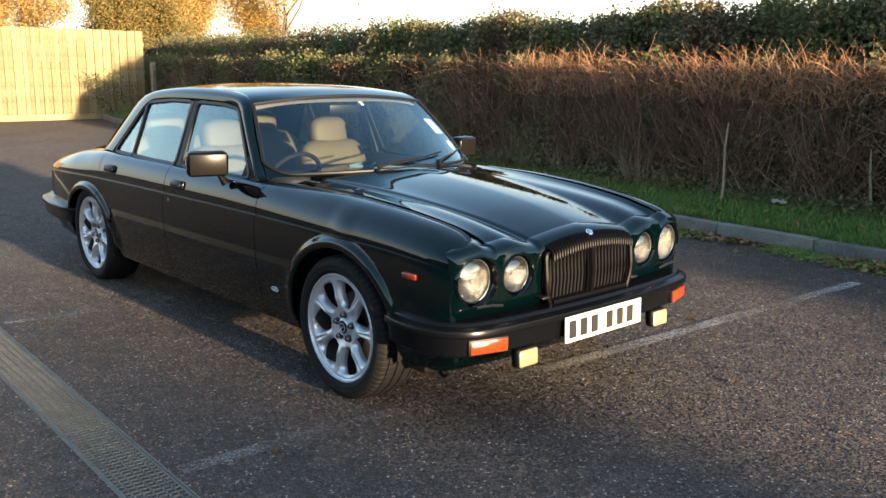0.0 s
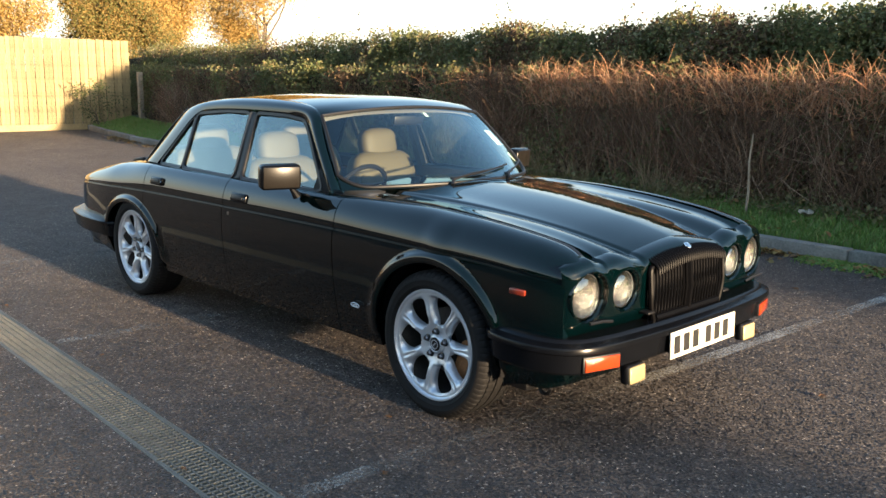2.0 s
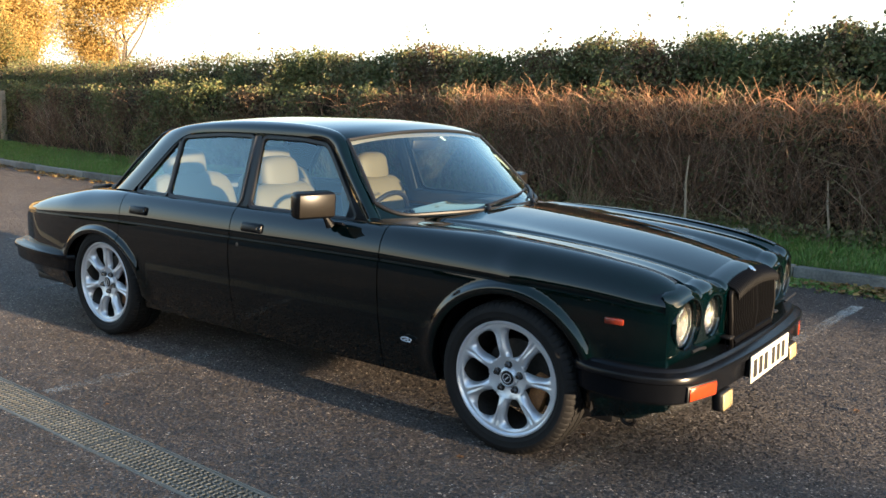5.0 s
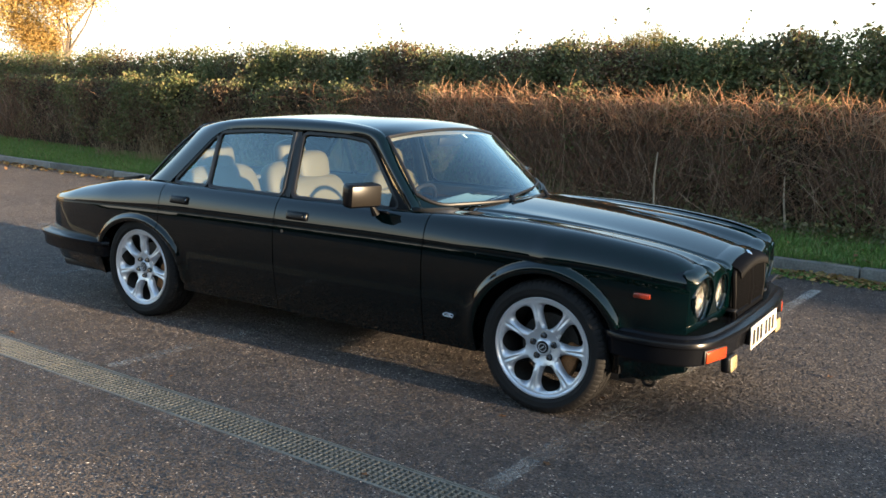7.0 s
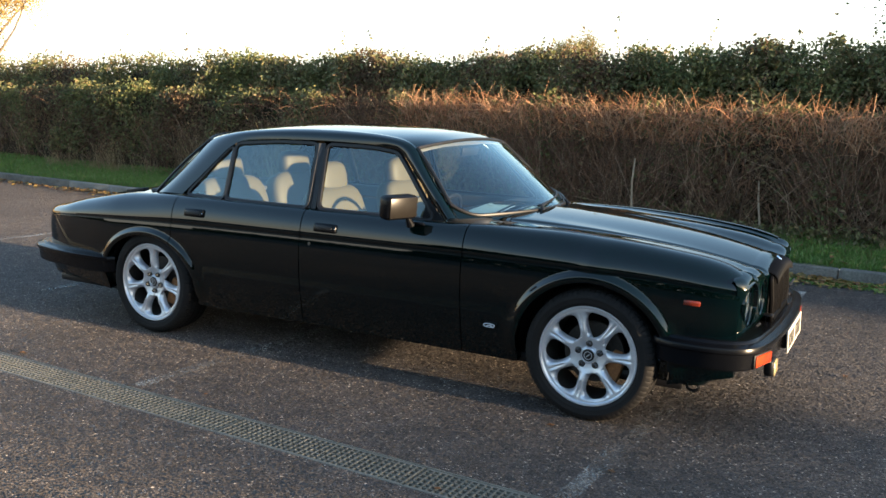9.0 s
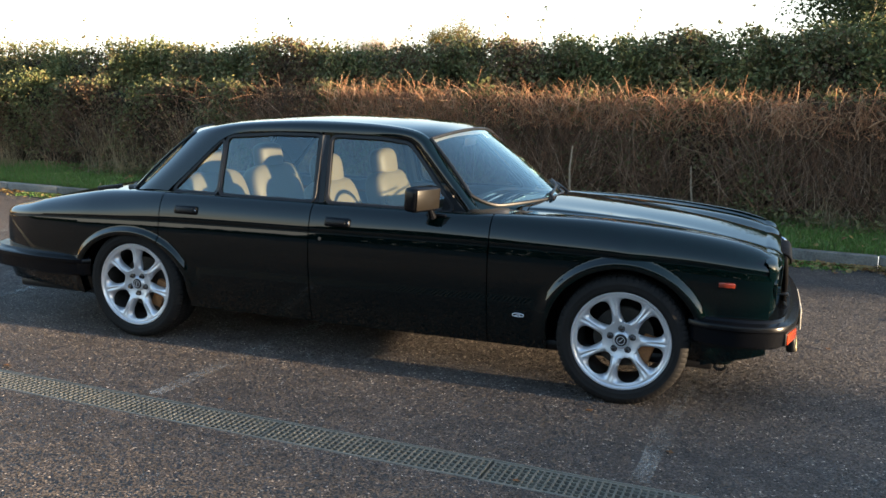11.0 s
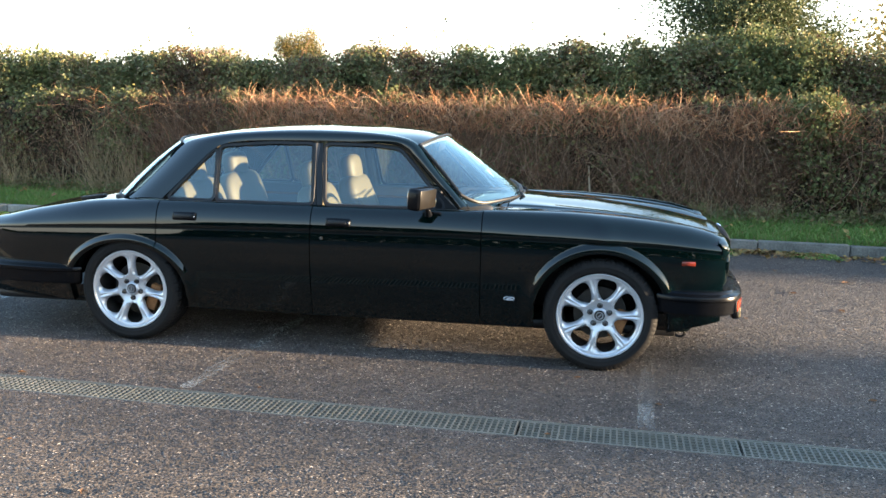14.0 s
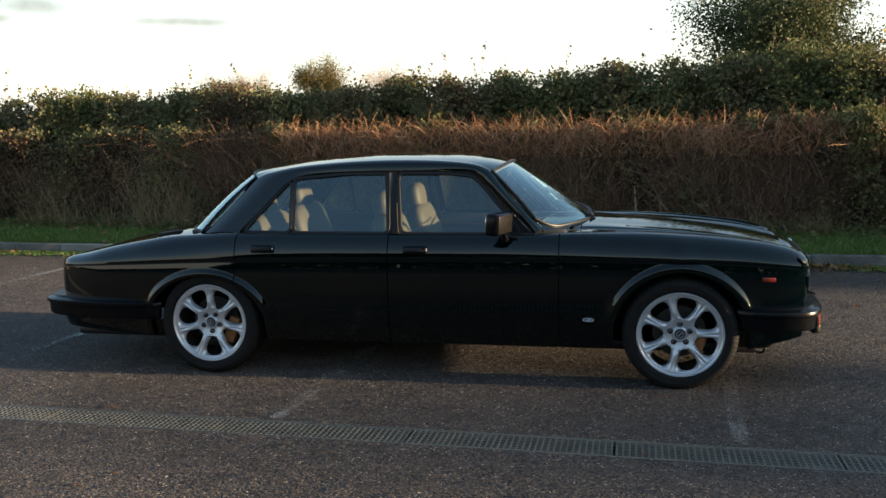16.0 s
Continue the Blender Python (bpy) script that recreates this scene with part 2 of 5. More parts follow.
BRAMBLE = leafy("bramble_leaves", [(0.072, 0.082, 0.030), (0.135, 0.136, 0.050), (0.098, 0.106, 0.038), (0.182, 0.168, 0.064), (0.132, 0.116, 0.050), (0.20, 0.142, 0.066)], 0.5, 0.25, 0.4)
PALELEAF = leafy("pale_olive_leaves", [(0.10, 0.12, 0.045), (0.14, 0.15, 0.055), (0.075, 0.10, 0.035), (0.18, 0.15, 0.06), (0.06, 0.09, 0.03)], 0.7, 0.25, 0.25)
DEADLEAF = leafy("withered_leaves", [(0.12, 0.075, 0.045), (0.08, 0.05, 0.035), (0.17, 0.11, 0.06), (0.07, 0.065, 0.035)], 0.8, 0.15, 0.15)
CANE = leafy("dead_bramble_canes", [(0.12, 0.071, 0.047), (0.20, 0.123, 0.077), (0.065, 0.042, 0.031), (0.33, 0.24, 0.165), (0.18, 0.094, 0.058), (0.095, 0.068, 0.047)], 0.85, 0.0, 0.1)
# brighter, redder copy of CANE, with the low sun put into its colour
SUNCANE = leafy("sunlit_cane_ends", [(0.26, 0.125, 0.066), (0.44, 0.225, 0.115), (0.16, 0.085, 0.052), (0.52, 0.34, 0.20), (0.40, 0.175, 0.090)], 0.85, 0.0, 0.1)
STRAW = leafy("dry_grass", [(0.32, 0.25, 0.14), (0.22, 0.165, 0.095), (0.40, 0.32, 0.19)], 0.8, 0.15)
GOLD = leafy("autumn_leaves", [(0.44, 0.28, 0.08), (0.55, 0.38, 0.12), (0.36, 0.24, 0.08), (0.30, 0.25, 0.09)], 0.6, 0.5)
OLIVE = leafy("olive_leaves", [(0.035, 0.050, 0.018), (0.06, 0.078, 0.026), (0.10, 0.095, 0.032)], 0.6, 0.2)
MIXED = leafy("turning_leaves", [(0.16, 0.13, 0.035), (0.10, 0.11, 0.03), (0.26, 0.17, 0.045), (0.13, 0.09, 0.03)], 0.65, 0.3)
FALLEN = leafy("fallen_leaves", [(0.20, 0.115, 0.035), (0.13, 0.065, 0.03), (0.27, 0.19, 0.06), (0.15, 0.12, 0.045)], 0.7, 0.15)
BARK = surface("bark", (0.10, 0.08, 0.06), 0.9, 0, 6, 0.4, 0.6, 30)
FENCEWOOD = surface("new_fence_wood", (0.20, 0.155, 0.075), 0.8, 0, 3.5, 0.75, 0.7, 28, 0, 0.5)
STAKE = surface("weathered_stake", (0.26, 0.21, 0.15), 0.9, 0, 12, 0.4, 0.5, 60)
GALV = surface("galvanised_grating", (0.135, 0.132, 0.112), 0.6, 0.2, 8, 0.35, 0.3, 90)
PIT = surface("drain_channel", (0.02, 0.02, 0.02), 0.9)

# ---- building helpers ----


def smooth(me, on=True, angle=None):
    me.polygons.foreach_set("use_smooth", [on] * len(me.polygons))
    if on and angle:
        me.set_sharp_from_angle(angle=radians(angle))


def part(name, bm, material, parent=None, label="", soft=True, angle=35):
    """Links a bmesh as one mesh object under a thing or a part."""
    me = bpy.data.meshes.new(name)
    bm.to_mesh(me)
    bm.free()
    me.materials.append(material)
    smooth(me, soft, angle)
    ob = new(name, me)
    ob.parent = parent
    if label:
        ob["label"] = label
    return ob


def sheet(name, verts, faces, material, parent=None, label="", soft=True, angle=None):
    """The same from arrays of points and faces."""
    me = bpy.data.meshes.new(name)
    verts = np.asarray(verts, dtype=np.float32).reshape(-1, 3)
    faces = np.asarray(faces, dtype=np.int32)
    k = faces.shape[1]
    me.vertices.add(len(verts)), me.loops.add(faces.size), me.polygons.add(len(faces))
    me.vertices.foreach_set("co", verts.ravel())
    me.loops.foreach_set("vertex_index", faces.ravel())
    me.polygons.foreach_set("loop_start", np.arange(0, faces.size, k, dtype=np.int32))
    me.update(calc_edges=True)
    me.materials.append(material)
    smooth(me, soft, angle)
    ob = new(name, me)
    ob.parent = parent
    if label:
        ob["label"] = label
    return ob


def grid_faces(nu, nv, flip=False):
    i, j = np.meshgrid(np.arange(nu - 1), np.arange(nv - 1), indexing="ij")
    a = (i * nv + j).ravel()
    f = np.stack([a, a + nv, a + nv + 1, a + 1], 1)
    return f[:, ::-1] if flip else f


def add_grid(bm, pts, flip=False):
    """Adds a grid of points (nu, nv, 3) as quads."""
    pts = np.asarray(pts, float)
    vs = [[bm.verts.new(p) for p in row] for row in pts]
    for i in range(len(vs) - 1):
        for j in range(len(vs[0]) - 1):
            q = [vs[i][j], vs[i + 1][j], vs[i + 1][j + 1], vs[i][j + 1]]
            bm.faces.new(q[::-1] if flip else q)
    return vs


def add_box(bm, size, m=None, bevel=0.0, seg=2):
    m = m or Matrix()
    got = bmesh.ops.create_cube(bm, size=1.0, matrix=m @ Matrix.Diagonal((*size, 1)))
    if bevel:
        edges = {e for v in got["verts"] for e in v.link_edges}
        bmesh.ops.bevel(bm, geom=list(edges), offset=bevel, segments=seg, affect="EDGES", profile=0.5)


def add_tube(bm, pts, r, sides=8, caps=True):
    """A tube along points; r is one radius or one a point."""
    pts = [Vector(p) for p in pts]
    rs = [r] * len(pts) if isinstance(r, (int, float)) else r
    rings, up = [], None
    for i, p in enumerate(pts):
        d = (pts[min(i + 1, len(pts) - 1)] - pts[max(i - 1, 0)]).normalized()
        ref = up if up is not None else (Vector((0, 0, 1)) if abs(d.z) < 0.9 else Vector((1, 0, 0)))
        side = d.cross(ref).normalized()
        up = side.cross(d).normalized()
        rings.append([bm.verts.new(p + rs[i] * (math.cos(2 * math.pi * k / sides) * side + math.sin(2 * math.pi * k / sides) * up)) for k in range(sides)])
    for a, b in zip(rings, rings[1:]):
        for k in range(sides):
            bm.faces.new((a[k], a[(k + 1) % sides], b[(k + 1) % sides], b[k]))
    if caps:
        bm.faces.new(rings[0][::-1]), bm.faces.new(rings[-1])


def add_spin(bm, profile, m=None, n=48):
    """Turns a profile of (radius, height) round the local z axis."""
    m = m or Matrix()
    rings = []
    for k in range(n):
        a = 2 * math.pi * k / n
        rings.append([bm.verts.new(m @ Vector((r * math.cos(a), r * math.sin(a), z))) for r, z in profile])
    for k in range(n):
        a, b = rings[k], rings[(k + 1) % n]
        for i in range(len(profile) - 1):
            if profile[i][0] < 1e-6:
                bm.faces.new((a[i], a[i + 1], b[i + 1]))
            elif profile[i + 1][0] < 1e-6:
                bm.faces.new((a[i], a[i + 1], b[i]))
            else:
                bm.faces.new((a[i], a[i + 1], b[i + 1], b[i]))
    bmesh.ops.remove_doubles(bm, verts=bm.verts, dist=1e-6)
    bmesh.ops.recalc_face_normals(bm, faces=bm.faces)


def curve(*table):
    """A smooth function through (x, value) pairs."""
    xs, ys = np.array([t[0] for t in table], float), np.array([t[1] for t in table], float)
    d = np.diff(ys) / np.diff(xs)
    s = np.zeros(len(xs))
    s[0], s[-1] = d[0], d[-1]
    for i in range(1, len(xs) - 1):
        s[i] = 0 if d[i - 1] * d[i] <= 0 else 2 * d[i - 1] * d[i] / (d[i - 1] + d[i])

    def f(x):
        x = np.clip(x, xs[0], xs[-1])
        i = np.clip(np.searchsorted(xs, x) - 1, 0, len(xs) - 2)
        h = xs[i + 1] - xs[i]
        u = (x - xs[i]) / h
        return (2 * u**3 - 3 * u**2 + 1) * ys[i] + (u**3 - 2 * u**2 + u) * h * s[i] + (3 * u**2 - 2 * u**3) * ys[i + 1] + (u**3 - u**2) * h * s[i + 1]

    return f


def spline(points, n):
    """n points along a smooth curve through the given ones."""
    p = np.asarray(points, float)
    t = np.concatenate([[0], np.cumsum(np.linalg.norm(np.diff(p, axis=0), axis=1))])
    q = np.vstack([2 * p[0] - p[1], p, 2 * p[-1] - p[-2]])
    out = []
    for s in np.linspace(0, t[-1], n):
        i = min(int(np.searchsorted(t, s, "right")) - 1, len(p) - 2)
        u = (s - t[i]) / (t[i + 1] - t[i])
        a, b, c, d = q[i], q[i + 1], q[i + 2], q[i + 3]
        out.append(0.5 * (2 * b + (c - a) * u + (2 * a - 5 * b + 4 * c - d) * u**2 + (3 * b - a - 3 * c + d) * u**3))
    return np.array(out)


RNG = np.random.default_rng(7)

# ---- the ground ----


def kerb_line(x):
    x = np.asarray(x, float)
    return 4.0 - 0.05 * (x - 2.0) + 0.75 * (np.clip(-8.0 - x, 0, 12) / 8.6) ** 2


def drain_line(x):
    return -1.665 - 0.029 * x          # edge of the channel on the car's side


def ground():
    xs = [-1500, -300, -60, -40, -20, -18, -16, -14, -12, -10, -8, 20, 60, 300, 1500]
    bm = bmesh.new()
    # the sheet is split along the drain and along the kerb
    for near in (True, False):
        rows = []
        for x in xs:
            d = drain_line(max(-60, min(60, x)))
            k = float(kerb_line(max(-40, min(40, x))))
            rows.append([(x, y, 0) for y in (-1500, -300, -40, d - 0.215)] if near else [(x, d + 0.0, 0), (x, k + 0.03, 0)])
        add_grid(bm, rows)
    ob = part("ground", bm, ASPHALT, soft=False)
    tagged(ob, "grey-brown asphalt car park with light aggregate, worn", "ground", kind="structure")
    bm = bmesh.new()
    rows = []
    for x in xs:
        k = float(kerb_line(max(-40, min(40, x))))
        rows.append([(x, k + 3.2, 0.0), (x, k + 30, -0.1), (x, 300, -0.3), (x, 2500, -0.5)])
    add_grid(bm, rows)
    tagged(part("field", bm, FIELD, soft=False), "green and tan fields beyond the hedge", "ground", kind="structure")


ground()


def line_marking(x0, far=3.2, near=None):
    near = float(drain_line(x0)) + 0.03 if near is None else near
    ys = np.linspace(near, far, 24)
    cx = x0 + 0.065 * (ys - near)
    w = 0.043 + 0.004 * np.sin(ys * 9.0)
    pts = np.stack([np.stack([cx - w, ys, 0 * ys + 0.004], 1), np.stack([cx + w, ys, 0 * ys + 0.004], 1)], 1)
    ob = sheet("line_marking", pts.reshape(-1, 3), grid_faces(24, 2, True), LINE, soft=False)
    tagged(ob, "worn white parking bay line painted on the asphalt", "line marking", "parking bay lines", "structure")


for x0 in (3.09, 0.74, -1.61, -3.96):
    line_marking(x0)


def verge_height(d):
    """Height of the grass bank at d metres behind the kerb's face."""
    return 0.105 + 0.17 * np.clip((d - 0.12) / 0.95, 0, 1) ** 1.3


def verge():
    xs = np.linspace(-30, 14, 220)
    ds = np.linspace(0.10, 2.2, 18)
    X, D = np.meshgrid(xs, ds, indexing="ij")
    Z = verge_height(D) + 0.02 * np.sin(X * 5.1) * np.sin(D * 9 + X) - 0.01
    ob = sheet("verge", np.stack([X, kerb_line(X) + D, Z], -1), grid_faces(220, 18, True), SOIL)
    tagged(ob, "rough grass verge between the kerb and the hedge", "verge", kind="structure")
    # blades
    n = 170000
    x = np.concatenate([RNG.uniform(-7, 8, n * 2 // 3), RNG.uniform(-20, -5, n // 3)])
    d = RNG.uniform(0.13, 1.15, len(x))
    blades(x, d, RNG.uniform(0.02, 0.065, len(x)) * (1 + 0.6 * RNG.random(len(x)) ** 3), 0.0065, GRASS, "grass", "short green grass on the verge", "grass")


def blades(x, d, h, w, material, name, label, category):
    """Many bent blades, each of two quads."""
    n = len(x)
    a, lean = RNG.uniform(0, 2 * np.pi, n), RNG.uniform(0.1, 0.7, n) * h
    base = np.stack([x, kerb_line(x) + d, verge_height(d) - 0.01], 1)
    side = np.stack([-np.sin(a), np.cos(a), 0 * a], 1) * (w * RNG.uniform(0.6, 1.3, n))[:, None]
    out = np.stack([np.cos(a), np.sin(a), 0 * a], 1) * lean[:, None]
    up = np.stack([0 * h, 0 * h, h], 1)
    v = np.stack([base - side, base + side, base + 0.35 * out + 0.6 * up + 0.7 * side, base + 0.35 * out + 0.6 * up - 0.7 * side, base + out + up + 0.15 * side, base + out + up - 0.15 * side], 1)
    i = np.arange(n)[:, None] * 6
    f = np.concatenate([i + [0, 1, 2, 3], i + [3, 2, 4, 5]])
    tagged(sheet(name, v, f, material, soft=False), label, category, kind="stuff")


verge()


def kerb():
    root = tagged(new("kerb"), "grey weathered concrete kerb stones with moss at the foot", "kerb", kind="structure")
    bm = bmesh.new()
    add_box(bm, (0.905, 0.125, 0.22), pose(0, 0.0625, 0.0), 0.012)
    me = bpy.data.meshes.new("kerb_stone")
    bm.to_mesh(me), bm.free()
    me.materials.append(KERB)
    smooth(me, True, 35)
    for i in range(46):
        x = 10.5 - 0.915 * i
        ob = new("kerb_stone", me)
        ob.parent = root
        ob.matrix_basis = pose(x, float(kerb_line(x)), 0.008 * random.uniform(-1, 1), random.uniform(-1.2, 1.2), 0, math.degrees(math.atan((kerb_line(x + 0.1) - kerb_line(x - 0.1)) / 0.2)) + random.uniform(-0.3, 0.3))


def drain():
    """A channel drain with slotted grating lengths."""
    root = tagged(new("channel_drain"), "long galvanised channel drain grating set in the asphalt", "drain")
    ang = math.degrees(math.atan(-0.029))
    root.matrix_basis = pose(0, -1.665 - 0.1075, 0, 0, 0, ang)
    bm = bmesh.new()
    add_grid(bm, [[(x, y, z) for y, z in ((-0.1075, 0.0), (-0.1, -0.06), (0.1, -0.06), (0.1075, 0.0))] for x in (-22, -8, 0, 8, 22)])
    part("channel", bm, PIT, root)
    for s in (-1, 1):
        bm = bmesh.new()
        add_box(bm, (44, 0.008, 0.03), pose(0, s * 0.1035, -0.012), 0.002, 1)
        part("edge_rail", bm, GALV, root)
    bm = bmesh.new()
    for k in range(34):
        add_box(bm, (0.008, 0.19, 0.022), pose(-0.488 + 0.0296 * k, 0, -0.011))
    for y in (-0.065, -0.035, 0.0, 0.035, 0.065):
        add_box(bm, (0.99, 0.006, 0.012), pose(0, y, -0.006))
    for s in (-1, 1):
        add_box(bm, (0.99, 0.009, 0.022), pose(0, s * 0.092, -0.0105))
    me = bpy.data.meshes.new("grating")
    bm.to_mesh(me), bm.free()
    me.materials.append(GALV)
    smooth(me, False)
    for i in range(22):
        ob = new("grating", me)
        ob.parent = root
        ob.location = (-12.0 + i, 0, -0.002 * random.random())


kerb()
drain()

# ---- the hedge ----
hedge_top = curve((-30, 2.1), (-17, 1.95), (-9, 1.9), (-4, 1.95), (0, 1.98), (1.2, 1.98), (2.3, 2.04), (3.4, 2.12), (5.4, 2.20), (6.5, 2.10), (8.5, 1.95), (14, 1.8))


def scatter(points, normals, size, stretch=1.5, fold=0.3):
    """Leaves, each a folded pair of quads round a point."""
    n = len(points)
    r = RNG.normal(size=(n, 3)) + 0.8 * normals
    nor = r / np.linalg.norm(r, axis=1, keepdims=True)
    t = np.cross(nor, RNG.normal(size=(n, 3)))
    t /= np.linalg.norm(t, axis=1, keepdims=True)
    b = np.cross(nor, t)
    s = (size * RNG.uniform(0.6, 1.4, n))[:, None]
    tip, tail = points + t * s * stretch / 2, points - t * s * stretch / 2
    l, rr = points + b * s * 0.5 + nor * s * fold, points - b * s * 0.5 + nor * s * fold
    v = np.stack([tail, l, tip, rr], 1)
    i = np.arange(n)[:, None] * 4
    return v, np.concatenate([i + [0, 1, 2], i + [0, 2, 3]])


def canes(start, way, length, bend, radius, segs=4):
    """Thin bent stems of three sides."""
    n = len(start)
    side = np.cross(way, RNG.normal(size=(n, 3)))
    side /= np.linalg.norm(side, axis=1, keepdims=True)
    oth = np.cross(way, side)
    rows = []
    for k in range(segs + 1):
        u = k / segs
        c = start + way * (length * u)[:, None] + bend * (u * u) + side * (0.05 * length * np.sin(5 * u + start[:, 0] * 9))[:, None]
        r = (radius * (1 - 0.7 * u))[:, None]
        rows.append(np.stack([c + r * side, c + r * (-0.5 * side + 0.87 * oth), c + r * (-0.5 * side - 0.87 * oth)], 1))
    v = np.stack(rows, 1).reshape(n, -1, 3)
    m = (segs + 1) * 3
    f = [[3 * k + a, 3 * k + (a + 1) % 3, 3 * k + 3 + (a + 1) % 3, 3 * k + 3 + a] for k in range(segs) for a in range(3)]
    return v, (np.arange(n)[:, None, None] * m + np.array(f)[None]).reshape(-1, 4)


def lumps(x, y, z):
    return 0.5 * np.sin(2.3 * x + 1.7 * z) * np.sin(1.9 * y + 0.7 * x) + 0.35 * np.sin(5.1 * x - 2.2 * z) + 0.25 * np.sin(9.7 * x + 3 * y)


def hedge_profile(x, u):
    """Point of the hedge's skin: u 0 at the foot, 0.45 at the ledge of canes, 1 at the back."""
    top = hedge_top(x)
    ledge = np.clip(1.48 + 0.06 * lumps(x, 0, 0), 0, top - 0.25)
    d = np.interp(u, [0, 0.1, 0.45, 0.55, 0.75, 0.88, 1.0], [1.0, 1.05, 1.18, 1.72, 1.92, 2.4, 3.3]) + 0.4 * np.clip((-9 - x) / 6, 0, 1)
    k0, k1 = np.interp(u, [0, 0.45, 0.55, 0.8, 1.0], [0, 1, 1.02, 0, 0]), np.interp(u, [0.55, 0.75, 0.88, 1.0], [0, 0.85, 1.0, 0.3])
    z = np.where(u < 0.55, 0.2 + (ledge - 0.2) * np.clip(k0, 0, 1), ledge + (top - ledge) * k1)
    billow = 0.55 * np.sin(1.15 * x + 0.4) * np.sin(0.53 * x + 1.9) + 0.45 * np.sin(2.45 * x + 3.0 * u)
    crest = np.clip((u - 0.5) / 0.25, 0, 1)
    return d - 0.16 * billow * np.clip((u - 0.15) / 0.3, 0, 1), z + 0.13 * billow * crest


def hedge():
    root = tagged(new("hedge"), "tall bramble hedge, green leaves above brown dead canes", "hedge")
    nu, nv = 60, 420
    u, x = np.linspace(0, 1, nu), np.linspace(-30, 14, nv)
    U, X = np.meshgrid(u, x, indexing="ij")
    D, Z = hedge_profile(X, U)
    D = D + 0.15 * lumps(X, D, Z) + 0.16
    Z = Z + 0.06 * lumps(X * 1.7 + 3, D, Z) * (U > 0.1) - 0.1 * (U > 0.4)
    # backing sheet against see-through, its dark colour stands for shade inside the hedge
    sheet("shade_backing", np.stack([X, kerb_line(X) + D, Z], -1), grid_faces(nu, nv), MOUND, root, "dark backing sheet for the shade inside the hedge")

    def skin(n, xa, xb, ua, ub, off):
        x, u = RNG.uniform(xa, xb, n), RNG.uniform(ua, ub, n)
        d, z = hedge_profile(x, u)
        p = np.stack([x, kerb_line(x) + d + 0.15 * lumps(x, d, z), z + 0.10 * lumps(x * 1.7 + 3, d, z)], 1)
        nrm = np.stack([0 * x, -1 + 1.2 * np.clip(u - 0.5, 0, 1), 0.3 + 1.5 * np.clip(u - 0.45, 0, 1)], 1)
        return p + nrm * RNG.uniform(-off, off, n)[:, None] + RNG.normal(scale=0.04, size=(n, 3)), nrm

    sets = [skin(230000, -6, 8, 0.54, 1.0, 0.24), skin(84000, -20, -6, 0.3, 1.0, 0.22), skin(5000, -30, -20, 0.3, 1.0, 0.2),
            skin(52000, -9, -1.6, 0.10, 0.6, 0.16), skin(52000, 4.1, 8.5, 0.08, 0.6, 0.20), skin(30000, -3, 4.6, 0.03, 0.47, 0.10), skin(20000, -20, -8, 0.1, 0.4, 0.12), skin(11000, 4.0, 5.9, 0.30, 0.52, 0.24)]
    p, nn = np.concatenate([s[0] for s in sets]), np.concatenate([s[1] for s in sets])
    # tufts with dark gaps between them
    tuft = np.sin(6.1 * p[:, 0] + 2.3 * p[:, 2]) * np.sin(7.3 * p[:, 2] + 1.9 * p[:, 0] + 2.0 * p[:, 1]) + 0.7 * np.sin(14.0 * p[:, 0] - 5.0 * p[:, 2]) * np.sin(17.0 * p[:, 2] + 6.0 * p[:, 1])
    keep = RNG.random(len(p)) < np.clip(0.62 + 0.55 * tuft, 0.16, 1)
    p, nn = p[keep], nn[keep]
    patch = 0.7 * np.sin(1.3 * p[:, 0] + 2.0) * np.sin(2.1 * p[:, 2] + 0.6 * p[:, 0]) + 0.5 * np.sin(3.7 * p[:, 0] + 1.5 * p[:, 1]) + 0.45 * RNG.normal(size=len(p))
    pale = patch > 0.36 - 0.5 * (p[:, 0] > 4.3) + 0.3 * (p[:, 2] < 1.3)
    dead = (patch < -0.55 + 0.5 * (p[:, 2] < 1.5)) & ~pale
    for pick, material, size, words in ((~pale & ~dead, BRAMBLE, 0.034, "small dark green bramble leaves"), (pale, PALELEAF, 0.034, "olive green leaves"), (dead, DEADLEAF, 0.028, "withered brown leaves")):
        v, f = scatter(p[pick], nn[pick], size)
        tagged(sheet("leaves", v, f, material, root, words, soft=False), kind="stuff")
    # sprays that stand up out of the top
    n = 760
    x = np.concatenate([RNG.uniform(-8, 8, n - 160), RNG.uniform(-20, -8, 160)])
    st = np.stack([x, kerb_line(x) + RNG.uniform(1.7, 2.6, n), hedge_top(x) - 0.12], 1)
    way = RNG.normal(size=(n, 3)) * [0.35, 0.3, 0.1] + [0, 0, 1]
    way /= np.linalg.norm(way, axis=1, keepdims=True)
    ln = RNG.uniform(0.12, 0.36, n) * (1 + 1.1 * (RNG.random(n) > 0.95))
    bend = RNG.normal(size=(n, 3)) * [0.1, 0.1, 0.03]
    v, f = canes(st, way, ln, bend, np.full(n, 0.004))
    tagged(sheet("sprays", v, f, CANE, root, "thin upright shoots", soft=False), kind="stuff")
    q, qn = [], []
    for k in range(9):
        uu = RNG.uniform(0.3, 1.05, n)
        q.append(st + way * (ln * uu)[:, None] + bend * (uu * uu)[:, None] + RNG.normal(scale=0.018, size=(n, 3)))
        qn.append(np.tile([0, -0.4, 0.6], (n, 1)))
    v, f = scatter(np.concatenate(q), np.concatenate(qn), 0.034)
    tagged(sheet("spray_leaves", v, f, BRAMBLE, root, soft=False), kind="stuff")
